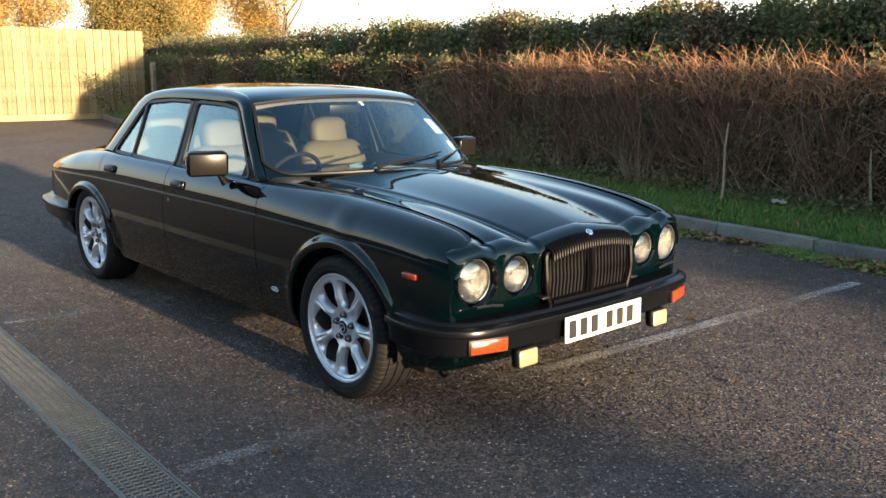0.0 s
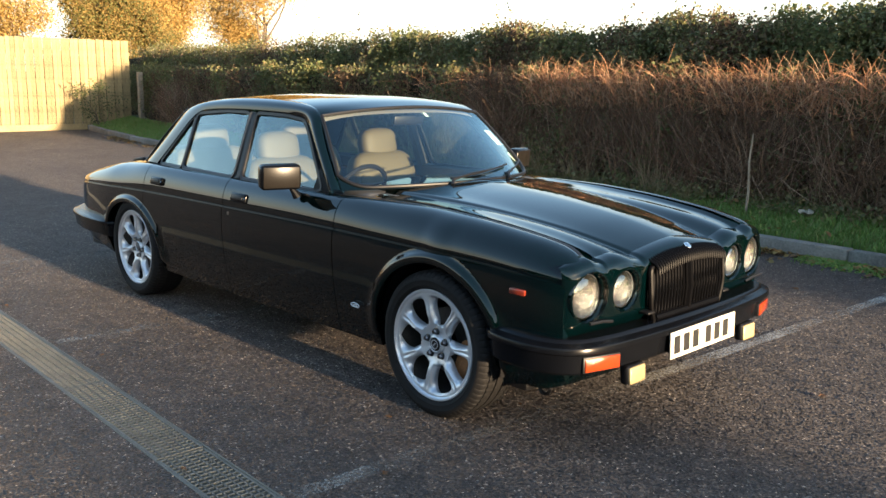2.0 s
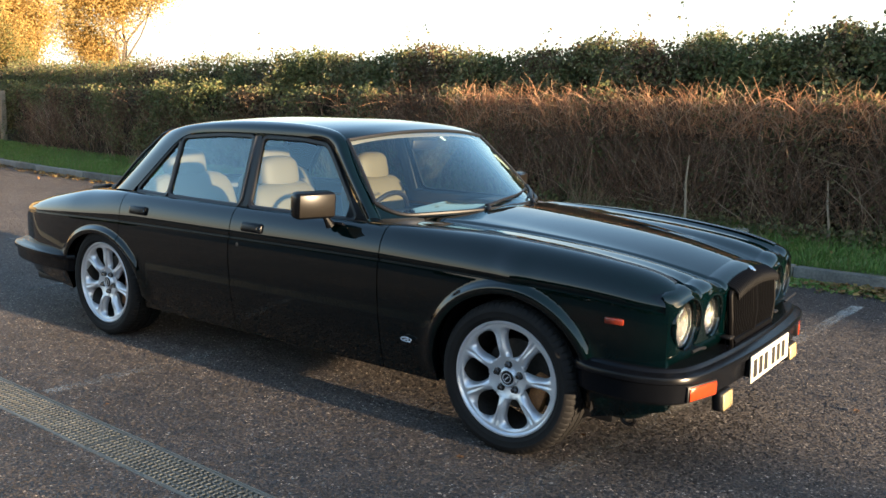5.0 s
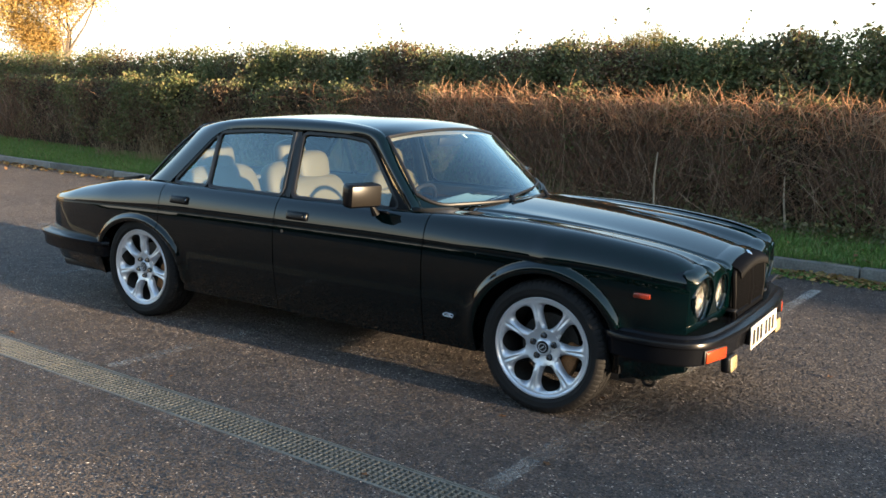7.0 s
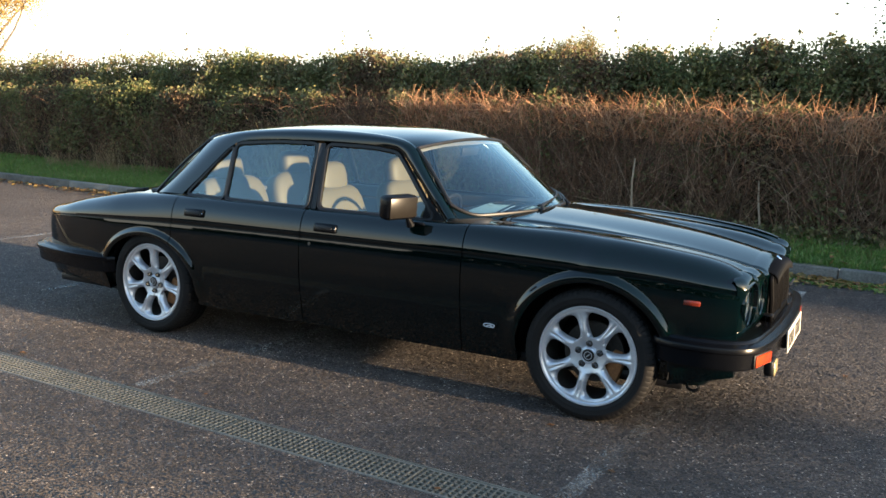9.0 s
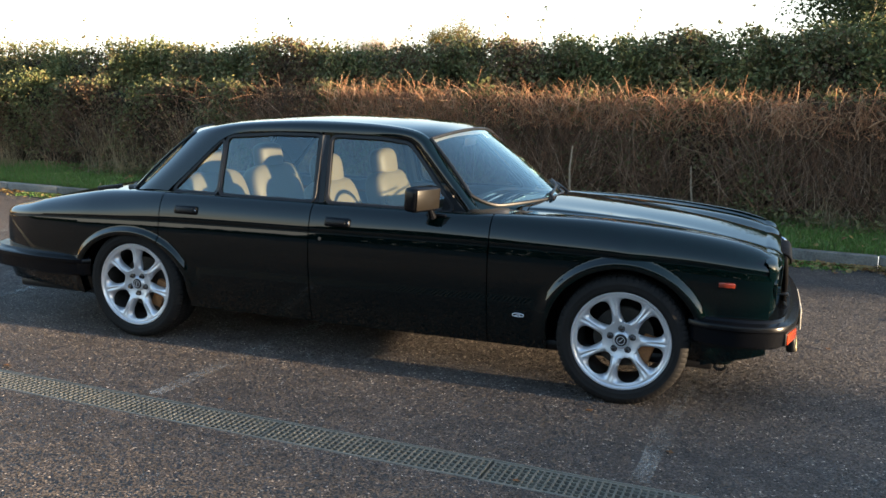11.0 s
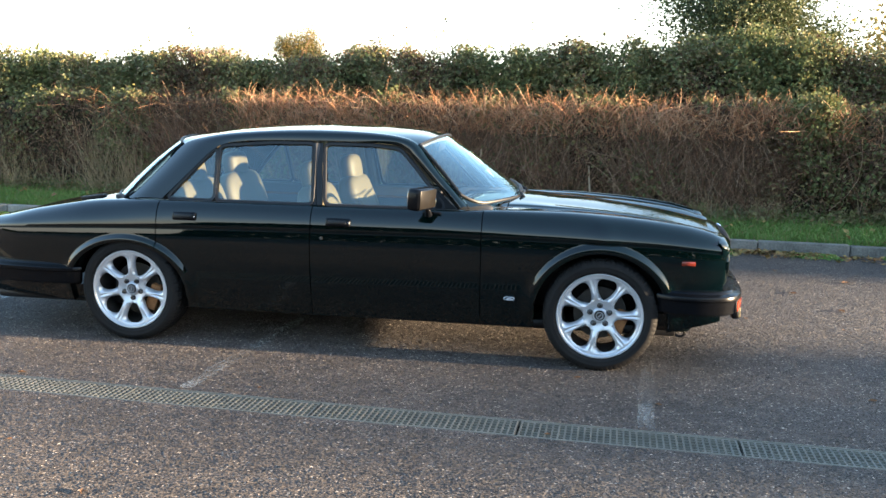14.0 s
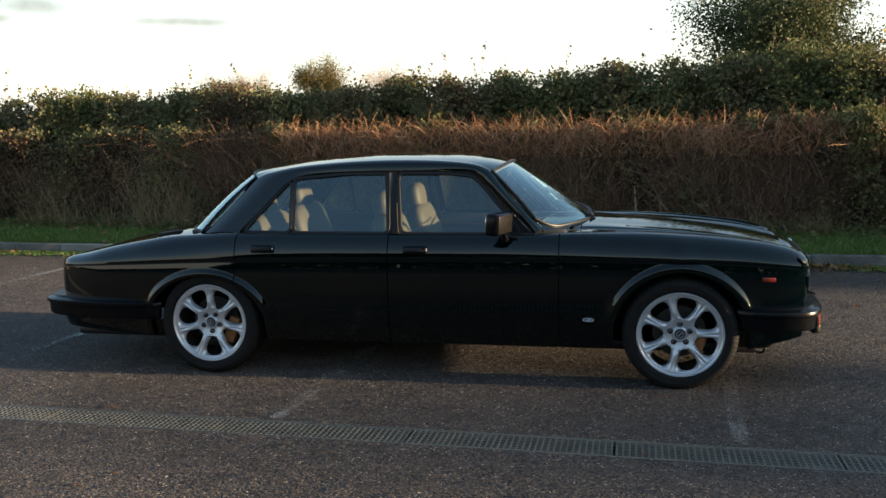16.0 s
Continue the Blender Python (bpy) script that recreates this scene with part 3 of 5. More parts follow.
    # dead canes on the face
    for n, xa, xb, dens in ((21000, -3.0, 4.9, 1), (6000, -14, -3.0, 0.5), (3000, 4.9, 10, 1)):
        x = RNG.uniform(xa, xb, n)
        x = x[RNG.random(n) < 0.62 + 0.5 * np.sin(3.7 * x + 0.6) * np.sin(1.9 * x + 2.0) + 0.3 * np.sin(13.0 * x)]
        n = len(x)
        d = RNG.uniform(0.92, 1.55, n)
        st = np.stack([x, kerb_line(x) + d, RNG.uniform(0.2, 1.0, n) ** 1.2], 1)
        way = RNG.normal(size=(n, 3)) * [0.62, 0.20, 0.25] + [0, -0.05, 0.95]
        way /= np.linalg.norm(way, axis=1, keepdims=True)
        ln = np.minimum(RNG.uniform(0.5, 1.1, n), (1.58 + 0.1 * RNG.normal(size=n) - st[:, 2]) * (0.75 + 0.3 * RNG.random(n))).clip(0.15) * (dens * 0.5 + 0.5)
        bend = RNG.normal(size=(n, 3)) * [0.16, 0.07, 0.08] + [0, -0.03, -0.04]
        v, f = canes(st, way, ln, bend, 0.0015 + 0.0042 * RNG.random(n) ** 2.2)
        tagged(sheet("dead_growth", v, f, CANE, root, "tangled brown dead canes", soft=False), kind="stuff")
    # long arching runners over the ledge
    n = 900
    x = RNG.uniform(-4, 6.5, n)
    st = np.stack([x, kerb_line(x) + RNG.uniform(1.0, 1.3, n), RNG.uniform(1.05, 1.4, n)], 1)
    way = RNG.normal(size=(n, 3)) * [0.75, 0.25, 0.2] + [0, -0.15, 0.60]
    way /= np.linalg.norm(way, axis=1, keepdims=True)
    v, f = canes(st, way, RNG.uniform(0.25, 0.6, n), RNG.normal(size=(n, 3)) * [0.1, 0.1, 0.05] + [0, -0.05, -0.20], RNG.uniform(0.002, 0.0042, n), 6)
    tagged(sheet("arching_growth", v, f, SUNCANE, root, "arching dead bramble runners", soft=False), kind="stuff")
    # canes that lean out from the ledge into the sun
    n = 3200
    x = RNG.uniform(-1.8, 5.6, n)
    st = np.stack([x, kerb_line(x) + RNG.uniform(0.80, 1.18, n), RNG.uniform(1.12, 1.46, n)], 1)
    way = RNG.normal(size=(n, 3)) * [0.45, 0.25, 0.3] + [0, -0.1, 0.85]
    way /= np.linalg.norm(way, axis=1, keepdims=True)
    v, f = canes(st, way, RNG.uniform(0.15, 0.42, n), RNG.normal(size=(n, 3)) * [0.1, 0.06, 0.05] + [0, -0.03, -0.10], RNG.uniform(0.002, 0.005, n), 5)
    tagged(sheet("leaning_growth", v, f, SUNCANE, root, "dead cane ends on the ledge, coloured as sunlit", soft=False), kind="stuff")
    # straw at the foot
    n = 7600
    x = np.concatenate([RNG.uniform(-9, -0.5, n // 2), RNG.uniform(-3, 8, n // 2)])
    x = x[RNG.random(n) < 0.12 + 0.9 * np.clip(np.sin(2.3 * x + 0.5) * np.sin(0.9 * x + 1.0) + 0.3 * np.sin(11 * x), 0, 1)]
    n = len(x)
    st = np.stack([x, kerb_line(x) + RNG.uniform(0.78, 1.05, n), np.full(n, 0.2)], 1)
    way = RNG.normal(size=(n, 3)) * [0.3, 0.15, 0] + [0, -0.12, 1]
    way /= np.linalg.norm(way, axis=1, keepdims=True)
    clump = np.clip(np.sin(2.3 * x + 0.5) * np.sin(0.9 * x + 1.0) + 0.35, 0, 1) * np.clip((x + 8.5) / 3, 0, 1) * (x < 0)
    ln = RNG.uniform(0.12, 0.45, n) * (0.6 + 0.5 * np.sin(3.3 * x + 1.0) ** 2 + 1.6 * clump)
    v, f = canes(st, way, ln, RNG.normal(size=(n, 3)) * [0.1, 0.06, 0.03], np.full(n, 0.0025), 3)
    tagged(sheet("dry_grass", v, f, STRAW, root, "pale dry grass at the foot", soft=False), kind="stuff")


hedge()


def stake(x, y, h, lean):
    bm = bmesh.new()
    z0 = 0.1
    add_tube(bm, [(0, 0, 0), (lean * 0.4 + 0.01, 0, h * 0.35), (lean * 0.6 - 0.012, 0.005, h * 0.7), (lean, 0, h)], [0.014, 0.0125, 0.011, 0.007], 7)
    ob = part("stake", bm, STAKE)
    ob.location = (x, y, z0)
    tagged(ob, "pale weathered thin wooden stake leaning in the hedge", "stake", "stakes in the hedge")


stake(1.45, 4.66, 0.87, 0.02)
stake(2.80, 4.85, 0.70, -0.06)


TWIGS = leafy("bare_twigs", [(0.30, 0.22, 0.14), (0.38, 0.28, 0.18)], 0.8, 0.0)


def tree(name, base, height, spread, material, label, leaves=5000, size=0.16, seed=1, levels=4, crown=0.35):
    """A tapered trunk with forking limbs and many small leaves."""
    rnd = random.Random(seed)
    root = tagged(new(name), label, "tree")
    root.location = base
    bm, tips = bmesh.new(), []

    def limb(p, d, length, r, level):
        pts, rad = [p], [r]
        q, dd = p.copy(), d.copy()
        for k in range(4):
            dd = (dd + Vector((rnd.uniform(-1, 1), rnd.uniform(-1, 1), rnd.uniform(-0.4, 0.8))) * 0.18).normalized()
            q = q + dd * length / 4
            pts.append(q.copy()), rad.append(r * (1 - 0.16 * (k + 1)))
            if level >= 2:
                tips.append(q.copy())
        add_tube(bm, pts, rad, 6 if level < 2 else 4, False)
        if level < levels:
            for k in range(rnd.choice((3, 4)) if level else 6):
                a, sp = rnd.uniform(0, 2 * math.pi), rnd.uniform(0.35, 0.95) * spread
                side = Vector((math.cos(a), math.sin(a), 0))
                nd = (dd + side * sp + Vector((0, 0, 0.15))).normalized()
                at = pts[rnd.choice((2, 3, 4))] if level else pts[rnd.choice((1, 2, 3, 4))]
                limb(at, nd, length * rnd.uniform(0.55, 0.8), rad[-1] * 0.6, level + 1)

    limb(Vector((0, 0, -0.2)), Vector((0, 0, 1)), height * crown, height * 0.022, 0)
    top = max(t.z for t in tips)
    part("trunk", bm, BARK, root, "brown bark").scale = (height / top,) * 3
    if leaves:
        t = np.array([list(p) for p in tips]) * (height / top)
        pick = t[RNG.integers(0, len(t), leaves)]
        p = pick + RNG.normal(scale=height * 0.045, size=pick.shape)
        v, f = scatter(p, np.tile([0, 0, 0.5], (leaves, 1)), size, 9.0 if material is TWIGS else 1.5)
        tagged(sheet("crown", v, f, material, root, soft=False), kind="stuff")
    return root


# ---- beyond the hedge ----
tree("autumn_tree", (-29.5, 19.0, 0), 9.5, 1.0, GOLD, "tree with golden autumn leaves behind the hedge", 110000, 0.06, 3)
tree("autumn_tree", (-30, 12.5, 0), 8.0, 1.1, GOLD, "tree with golden autumn leaves behind the hedge", 90000, 0.058, 5)
tree("autumn_tree", (-25, 10.0, 0), 4.6, 1.2, MIXED, "yellow-green bush behind the timber fence", 40000, 0.05, 8)
tree("autumn_tree", (-24, 6.5, 0), 4.4, 1.2, GOLD, "bush with thin golden leaves behind the fence", 22000, 0.048, 9)
tree("oak_tree", (-29.0, 88.0, 0), 9.6, 0.85, MIXED, "far russet tree on the skyline", 22000, 0.10, 11, crown=0.3)
tree("bare_tree", (-40, 90, 0), 8.2, 1.0, TWIGS, "far bare tree on the skyline", 16000, 0.035, 14, 5, crown=0.25)
tree("bare_tree", (-31, 92, 0), 8.0, 0.9, TWIGS, "far bare tree on the skyline", 14000, 0.035, 15, 5, crown=0.25)
tree("bare_tree", (-21, 90, 0), 8.9, 1.0, TWIGS, "far bare tree on the skyline", 14000, 0.035, 16, 5, crown=0.25)
tree("hedge_tree", (5.6, 9.6, 0), 4.6, 1.1, OLIVE, "green leafy tree growing out of the hedge", 60000, 0.034, 21)
tree("hedge_tree", (9.0, 12.0, 0), 4.4, 1.2, GOLD, "golden leafed tree behind the hedge", 18000, 0.06, 22)
tree("shrub", (-16.3, 5.9, 0), 1.35, 1.2, OLIVE, "small straggling shrub in front of the fence", 700, 0.035, 31)


def far_woods():
    """Low tree lines on the horizon."""
    n = 26000
    x = RNG.uniform(-420, 160, n)
    y = 190 + 30 * np.sin(x * 0.02) + RNG.normal(scale=6, size=n)
    h = 5 + 2.2 * np.sin(x * 0.05) + 1.8 * np.sin(x * 0.17 + 1) + 1.0 * np.sin(x * 0.61)
    p = np.stack([x, y, np.abs(h) * RNG.random(n) ** 0.6], 1)
    v, f = scatter(p, np.tile([0, -1, 0.3], (n, 1)), 1.5)
    tagged(sheet("far_woods", v, f, MIXED, soft=False), "far low autumn woods on the horizon", "trees", kind="stuff")


far_woods()


def unseen_tree_row(crest, at, way, span, size, n, label):
    """An added, unseen row of trees of uneven height along a line of the plan; crest gives its height."""
    u = RNG.uniform(*span, n)
    top = crest(u) + 0.10 * np.sin(u * 3.1) + 0.07 * np.sin(u * 7.7 + 1)
    deep, z = RNG.uniform(-1.5, 1.5, n), top * RNG.random(n) ** 0.7
    p = np.stack([at + deep, u, z] if way == "y" else [u, at + deep, z], 1)
    v, f = scatter(p, np.tile([-1, 0, 0.3] if way == "y" else [0, 1, 0.3], (n, 1)), size)
    tagged(sheet("unseen_tree_row", v, f, OLIVE, soft=False), label, "trees", kind="stuff")


# unseen, added to shape the light: towards the sun, with gaps between the crowns that leave lit stripes, and across the
# car park behind the camera, to darken reflections
unseen_tree_row(curve((-40, 8.5), (-12, 6.5), (-7.0, 4.6), (-4.5, 4.2), (-2.4, 4.1), (-1.8, 4.2), (-1.2, 4.5), (0.2, 4.42), (0.7, 3.7), (2.7, 3.7), (3.4, 4.55), (4.5, 4.75), (5.2, 5.45), (9, 5.5), (14, 6.5)),
         45, "y", (-40, 14), 0.22, 60000, "unseen leafy row added to cut the low sun into stripes")
unseen_tree_row(curve((-90, 1.0), (-20, 1.1), (-16.5, 6.0), (-10, 7.5), (5, 6.8), (20, 8.0), (45, 7.0)), -40, "x", (-90, 45), 0.5, 40000, "unseen leafy trees across the car park, added to darken reflections")


def fence():
    root = tagged(new("timber_fence"), "pale new close-board timber fence, sunlit", "fence", kind="structure")
    bm = bmesh.new()
    add_box(bm, (0.02, 0.104, 2.1), pose(0, 0, 0), 0.005, 1)
    me = bpy.data.meshes.new("fence_board")
    bm.to_mesh(me), bm.free()
    me.materials.append(FENCEWOOD)
    for i in range(88):
        ob = new("fence_board", me)
        ob.parent = root
        ob.matrix_basis = pose(-17.0 + 0.006 * random.uniform(-1, 1) + 0.020 * (i % 2), 6.9 - 0.108 * i, 1.19 + 0.01 * random.uniform(-1, 1), 0, 0, 4)
    bm = bmesh.new()
    add_box(bm, (0.04, 9.6, 0.15), pose(-16.985, 2.2, 0.075), 0.006, 1)
    part("gravel_board", bm, FENCEWOOD, root)
    for z in (0.5, 1.2, 1.9):
        bm = bmesh.new()
        add_box(bm, (0.06, 9.6, 0.08), pose(-17.06, 2.2, z), 0.006, 1)
        part("rail", bm, FENCEWOOD, root)
    bm = bmesh.new()
    add_box(bm, (0.12, 0.12, 1.5), pose(0, 0, 0.70), 0.01, 1)
    ob = part("post", bm, STAKE)
    ob.location = (-16.2, 6.85, 0)
    tagged(ob, "short grey timber post at the end of the fence", "post")


fence()

# ---- the car ----
CY = -0.05                                    # centre line of the car
XF, XR, HUB, R = 2.865, 0.0, 0.322, 0.325     # axles, hub height, tyre radius
car = tagged(new("saloon_car"), "dark green four-door saloon car with silver alloy wheels parked on asphalt", "car")
car.location = (0, CY, 0)

W = curve((-1.121, 0.605), (-1.099, 0.655), (-1.02, 0.715), (-0.754, 0.785), (-0.3, 0.82), (0.5, 0.825), (1.2, 0.826), (2.2, 0.822), (2.9, 0.815), (3.2, 0.802), (3.4, 0.788), (3.5, 0.768), (3.56, 0.742))
ZC = curve((-1.121, 0.650), (-0.807, 0.676), (0.19, 0.716), (1.2, 0.732), (2.18, 0.740), (3.1, 0.730), (3.56, 0.70))
ZE = curve((-1.121, 0.672), (-1.081, 0.704), (-0.931, 0.738), (-0.639, 0.800), (-0.2, 0.864), (0.2, 0.880), (1.2, 0.882), (2.05, 0.885), (2.3, 0.891), (2.6, 0.892), (2.9, 0.880), (3.3, 0.842), (3.45, 0.812), (3.52, 0.782), (3.56, 0.750))
DE = curve((-1.121, 0.055), (-1.02, 0.10), (-0.842, 0.145), (-0.3, 0.15), (0.15, 0.10), (0.4, 0.085), (1.8, 0.085), (2.1, 0.098), (2.5, 0.135), (2.9, 0.155), (3.4, 0.155), (3.56, 0.09))
ARCHES = ((XF, 0.32, 0.375, 0.362), (-0.015, 0.32, 0.385, 0.302))
SILL = 0.225


def low_edge(x):
    z = SILL + 0.0 * x
    for xc, zc, a, b in ARCHES:
        u = np.clip(1 - ((x - xc) / a) ** 2, 0, 1)
        z = np.where(u > 0, np.maximum(z, zc + b * np.sqrt(u)), z)
    lift = np.clip((x - 3.2) / 0.36, 0, 1) * 0.10 + np.clip((-0.4 - x) / 0.8, 0, 1) * 0.10
    return np.maximum(z, SILL + lift)


def flare(x, z):
    out = 0.0
    for xc, zc, a, b in ARCHES:
        d = math.hypot((x - xc) / a, max(0.0, z - zc) / b) - 1.0
        if z < zc - 0.02:
            continue
        out += 0.021 * math.exp(-((d - 0.055) / 0.07) ** 4)
    return out


def section(x, inset=0.0):
    """The body side's points at x, from its low edge to the shoulder."""
    w, zc, ze, ye, zb = float(W(x)), float(ZC(x)), float(ZE(x)), float(W(x) - DE(x)), float(low_edge(np.float64(x)))
    pts = []
    lo = min(zb, zc - 0.03)
    for k in range(17):
        z = lo + (zc - 0.006 - lo) * (k / 16) ** 0.9
        y = w - 0.055 * max(0, (zc - 0.085 - z) / 0.42) ** 2.0 - 0.8 * max(0, z - zc + 0.092) ** 2
        pts.append((y + flare(x, z), z))
    y0 = pts[-1][0]
    pts += [(y0 - 0.009, zc - 0.004), (y0 - 0.009, zc + 0.002), (y0 - 0.005, zc + 0.006)]
    y1 = y0 - 0.005
    for k in range(1, 15):
        a = k / 14 * math.pi / 2
        pts.append((ye + (y1 - ye) * math.cos(a) ** 1.05, zc + 0.006 + (ze - zc - 0.006) * math.sin(a) ** 1.05))
    return [(y - inset, z) for y, z in pts]


def stations(x0, x1):
    xs = set(np.linspace(x0, x1, max(3, int((x1 - x0) / 0.03))))
    for xc, zc, a, b in ARCHES:
        for t in np.linspace(0, math.pi, 56):
            xx = xc - a * math.cos(t)
            xs |= {xx} if x0 < xx < x1 else set()
        for xx in (xc - a - 0.001, xc + a + 0.001):
            xs |= {xx} if x0 < xx < x1 else set()
    return sorted(xs)


def side_panel(name, x0, x1, side, label=""):
    bm = bmesh.new()
    xs = stations(x0, x1)
    pts = []
    for x in xs:
        s = section(x)
        row = [(x, side * (s[0][0] - 0.05), s[0][1] + 0.012), (x, side * (s[0][0] - 0.008), s[0][1])]
        row += [(x, side * y, z) for y, z in s]
        pts.append(row)
    first, last = [(x + 0.001, y - side * 0.03, z) for x, y, z in pts[0]], [(x - 0.001, y - side * 0.03, z) for x, y, z in pts[-1]]
    add_grid(bm, [first] + pts + [last], flip=side > 0)
    return part(name, bm, PAINT, car, label, angle=50)


doors = {}
for side in (-1, 1):
    side_panel("front_wing", 2.183, 3.53, side)
    doors["front", side] = side_panel("front_door", 1.168, 2.177, side)
    doors["rear", side] = side_panel("rear_door", 0.193, 1.162, side)
    side_panel("rear_wing", -1.121, 0.187, side)
    # dark inner side behind the gaps
    bm = bmesh.new()
    rows = []
    for x in stations(-1.085, 3.5):
        s = section(x, 0.035)
        rows.append([(x, side * y, z) for y, z in s[4:]])
    add_grid(bm, rows, flip=side > 0)
    part("inner_side", bm, BLACK, car)
    # wheel housings
    for xc, zc, a, b in ARCHES:
        bm = bmesh.new()
        rows = []
        for t in np.linspace(-0.15, math.pi + 0.15, 30):
            px, pz = xc - (a + 0.012) * math.cos(t), zc + (b + 0.012) * math.sin(t)
            rows.append([(px, side * 0.785, pz), (px, side * 0.70, pz + 0.012), (px, side * 0.48, pz)])
        add_grid(bm, rows, flip=side < 0)
        part("wheel_housing", bm, BLACK, car)

YS = curve((2.0, 0.60), (2.4, 0.585), (3.0, 0.56), (3.56, 0.545))       # seam between bonnet and wing
ZB = curve((2.0, 0.925), (2.3, 0.934), (2.6, 0.918), (2.9, 0.893), (3.2, 0.857), (3.42, 0.815), (3.5, 0.795), (3.56, 0.775), (3.62, 0.755))


def bonnet_z(x, y):
    y = abs(y)
    ye, ys, ze, zb = float(W(x) - DE(x)), float(YS(x)), float(ZE(x)), float(ZB(x))
    fr = min(1, max(0, (x - 2.2) / 1.3))
    dip = 0.006 + 0.018 * fr
    if y > ys:
        u = min(1, (ye - y) / max(0.01, ye - ys))
        return ze - dip * (u * u * (3 - 2 * u))
    zs = ze - dip
    flute = 0.020 * fr * math.exp(-((y - 0.435) / 0.085) ** 2)          # over the inner lamps
    yp = 0.50 - 0.20 * fr                                              # edge of the raised middle
    u = min(1, max(0, (yp + 0.012 - y) / 0.030))
    mid = zs + 0.003 + (zb - zs - 0.046) * min(1, (ys - y) / max(0.05, ys - yp)) ** 0.9
    crown = 0.036 * (1 - min(1, y / yp) ** 1.5)                        # folded along the middle
    return mid + flute + crown + 0.009 * u * u * (3 - 2 * u)


def top_grid(x0, x1, y0f, y1f, nx, ny, mirror=1, fn=bonnet_z):
    rows = []
    for x in np.linspace(x0, x1, nx):
        ya, yb = y0f(x), y1f(x)
        rows.append([(x, mirror * y, fn(x, y)) for y in np.linspace(ya, yb, ny)])
    return rows


def skirted(rows, drop=0.02):
    """Turns the rim of a grid down, as on a folded panel edge."""
    rows = [[(r[0][0], r[0][1], r[0][2] - drop)] + list(r) + [(r[-1][0], r[-1][1], r[-1][2] - drop)] for r in rows]
    down = lambda r: [(x, y, z - drop) for x, y, z in r]
    return [down(rows[0])] + rows + [down(rows[-1])]


bm = bmesh.new()
add_grid(bm, skirted(top_grid(2.30, 3.50, lambda x: -float(YS(x)) + 0.003, lambda x: float(YS(x)) - 0.003, 60, 120)))
bonnet = part("bonnet", bm, PAINT, car, angle=60)
bm = bmesh.new()
add_grid(bm, top_grid(1.98, 2.294, lambda x: -float(W(x) - DE(x)), lambda x: float(W(x) - DE(x)), 14, 60))
part("scuttle", bm, PAINT, car, angle=60)
for side in (-1, 1):
    bm = bmesh.new()
    add_grid(bm, skirted(top_grid(2.28, 3.50, lambda x: float(YS(x)) + 0.003, lambda x: float(W(x) - DE(x)), 50, 16, side), 0.015), flip=side < 0)
    part("wing_top", bm, PAINT, car, angle=60)


LAMPS = ((0.640, 0.640, 0.092), (0.428, 0.640, 0.078))


def nose():
    """The front panel from the bonnet's lip down to the bumper, with four round lamp recesses."""
    bm = bmesh.new()
    ys = 0.756 * np.sin(np.linspace(-1, 1, 220) * math.pi / 2 * 0.93) / math.sin(math.pi / 2 * 0.93)
    rows = []
    for y in ys:
        zt = bonnet_z(3.50, min(abs(y), 0.62))
        if abs(y) > 0.62:
            zt -= 0.55 * (abs(y) - 0.62) ** 1.5
        xf = 3.588 - 0.024 * (abs(y) / 0.65) ** 3 - 0.045 * (1 - math.sqrt(max(0, 1 - (max(0, abs(y) - 0.698) / 0.060) ** 2)))
        row = []
        for k in range(56):
            u = k / 55
            if u < 0.2:
                a = u / 0.2 * math.pi / 2
                x, z = 3.497 + (xf - 3.497) * math.sin(a), zt - 0.045 * (1 - math.cos(a))
            else:
                z = (zt - 0.045) + (0.47 - zt + 0.045) * (u - 0.2) / 0.8
                x = xf - 0.05 * max(0, (0.56 - z) / 0.09) ** 2
            for ly, lz, lr in LAMPS:
                d = math.hypot(abs(y) - ly, z - lz)
                hood = 0.006 * math.exp(-((d - lr - 0.012) / 0.020) ** 2) * (0.5 + 0.5 * max(-1, min(1, (z - lz) / lr)))
                x += hood if u >= 0.2 else 0
                if d < lr + 0.004 and u > 0.15:
                    x -= 0.11
            row.append((x, y, z))
        rows.append(row)
    add_grid(bm, rows, flip=True)
    part("nose_panel", bm, PAINT, car, angle=40)


nose()


def headlamp(y, z, r, x):
    m = pose(x, y, z, 0, 90, 0)
    bm = bmesh.new()
    add_spin(bm, [(r + 0.003, -0.03), (r + 0.004, 0.0), (r + 0.001, 0.005), (r - 0.003, 0.004), (r - 0.004, -0.008)], m, 48)
    lamp = part("headlamp", bm, CHROME, car, "round headlamp with thin chrome ring")
    bm = bmesh.new()
    add_spin(bm, [(0, -0.040), (r * 0.3, -0.038), (r * 0.6, -0.028), (r - 0.003, -0.006)], m, 40)
    part("reflector", bm, REFLECTOR, lamp)
    bm = bmesh.new()
    add_spin(bm, [(r - 0.007, -0.002), (r * 0.7, 0.010), (r * 0.35, 0.016), (0, 0.018)], m, 40)
    part("lens", bm, LENS, lamp).visible_shadow = False
    bm = bmesh.new()
    add_spin(bm, [(r + 0.018, 0.004), (r + 0.016, 0.016), (r + 0.011, 0.020), (r + 0.006, 0.014), (r + 0.004, -0.02), (r + 0.004, -0.06)], m, 56)
    part("hood", bm, PAINT, lamp)
    bm = bmesh.new()
    add_spin(bm, [(0, -0.018), (0.007, -0.02), (0.009, -0.03), (0.008, -0.045)], m, 16)
    part("bulb", bm, CHROME, lamp)


for side in (-1, 1):
    headlamp(side * 0.640, 0.640, 0.088, 3.538)
    headlamp(side * 0.428, 0.640, 0.074, 3.560)


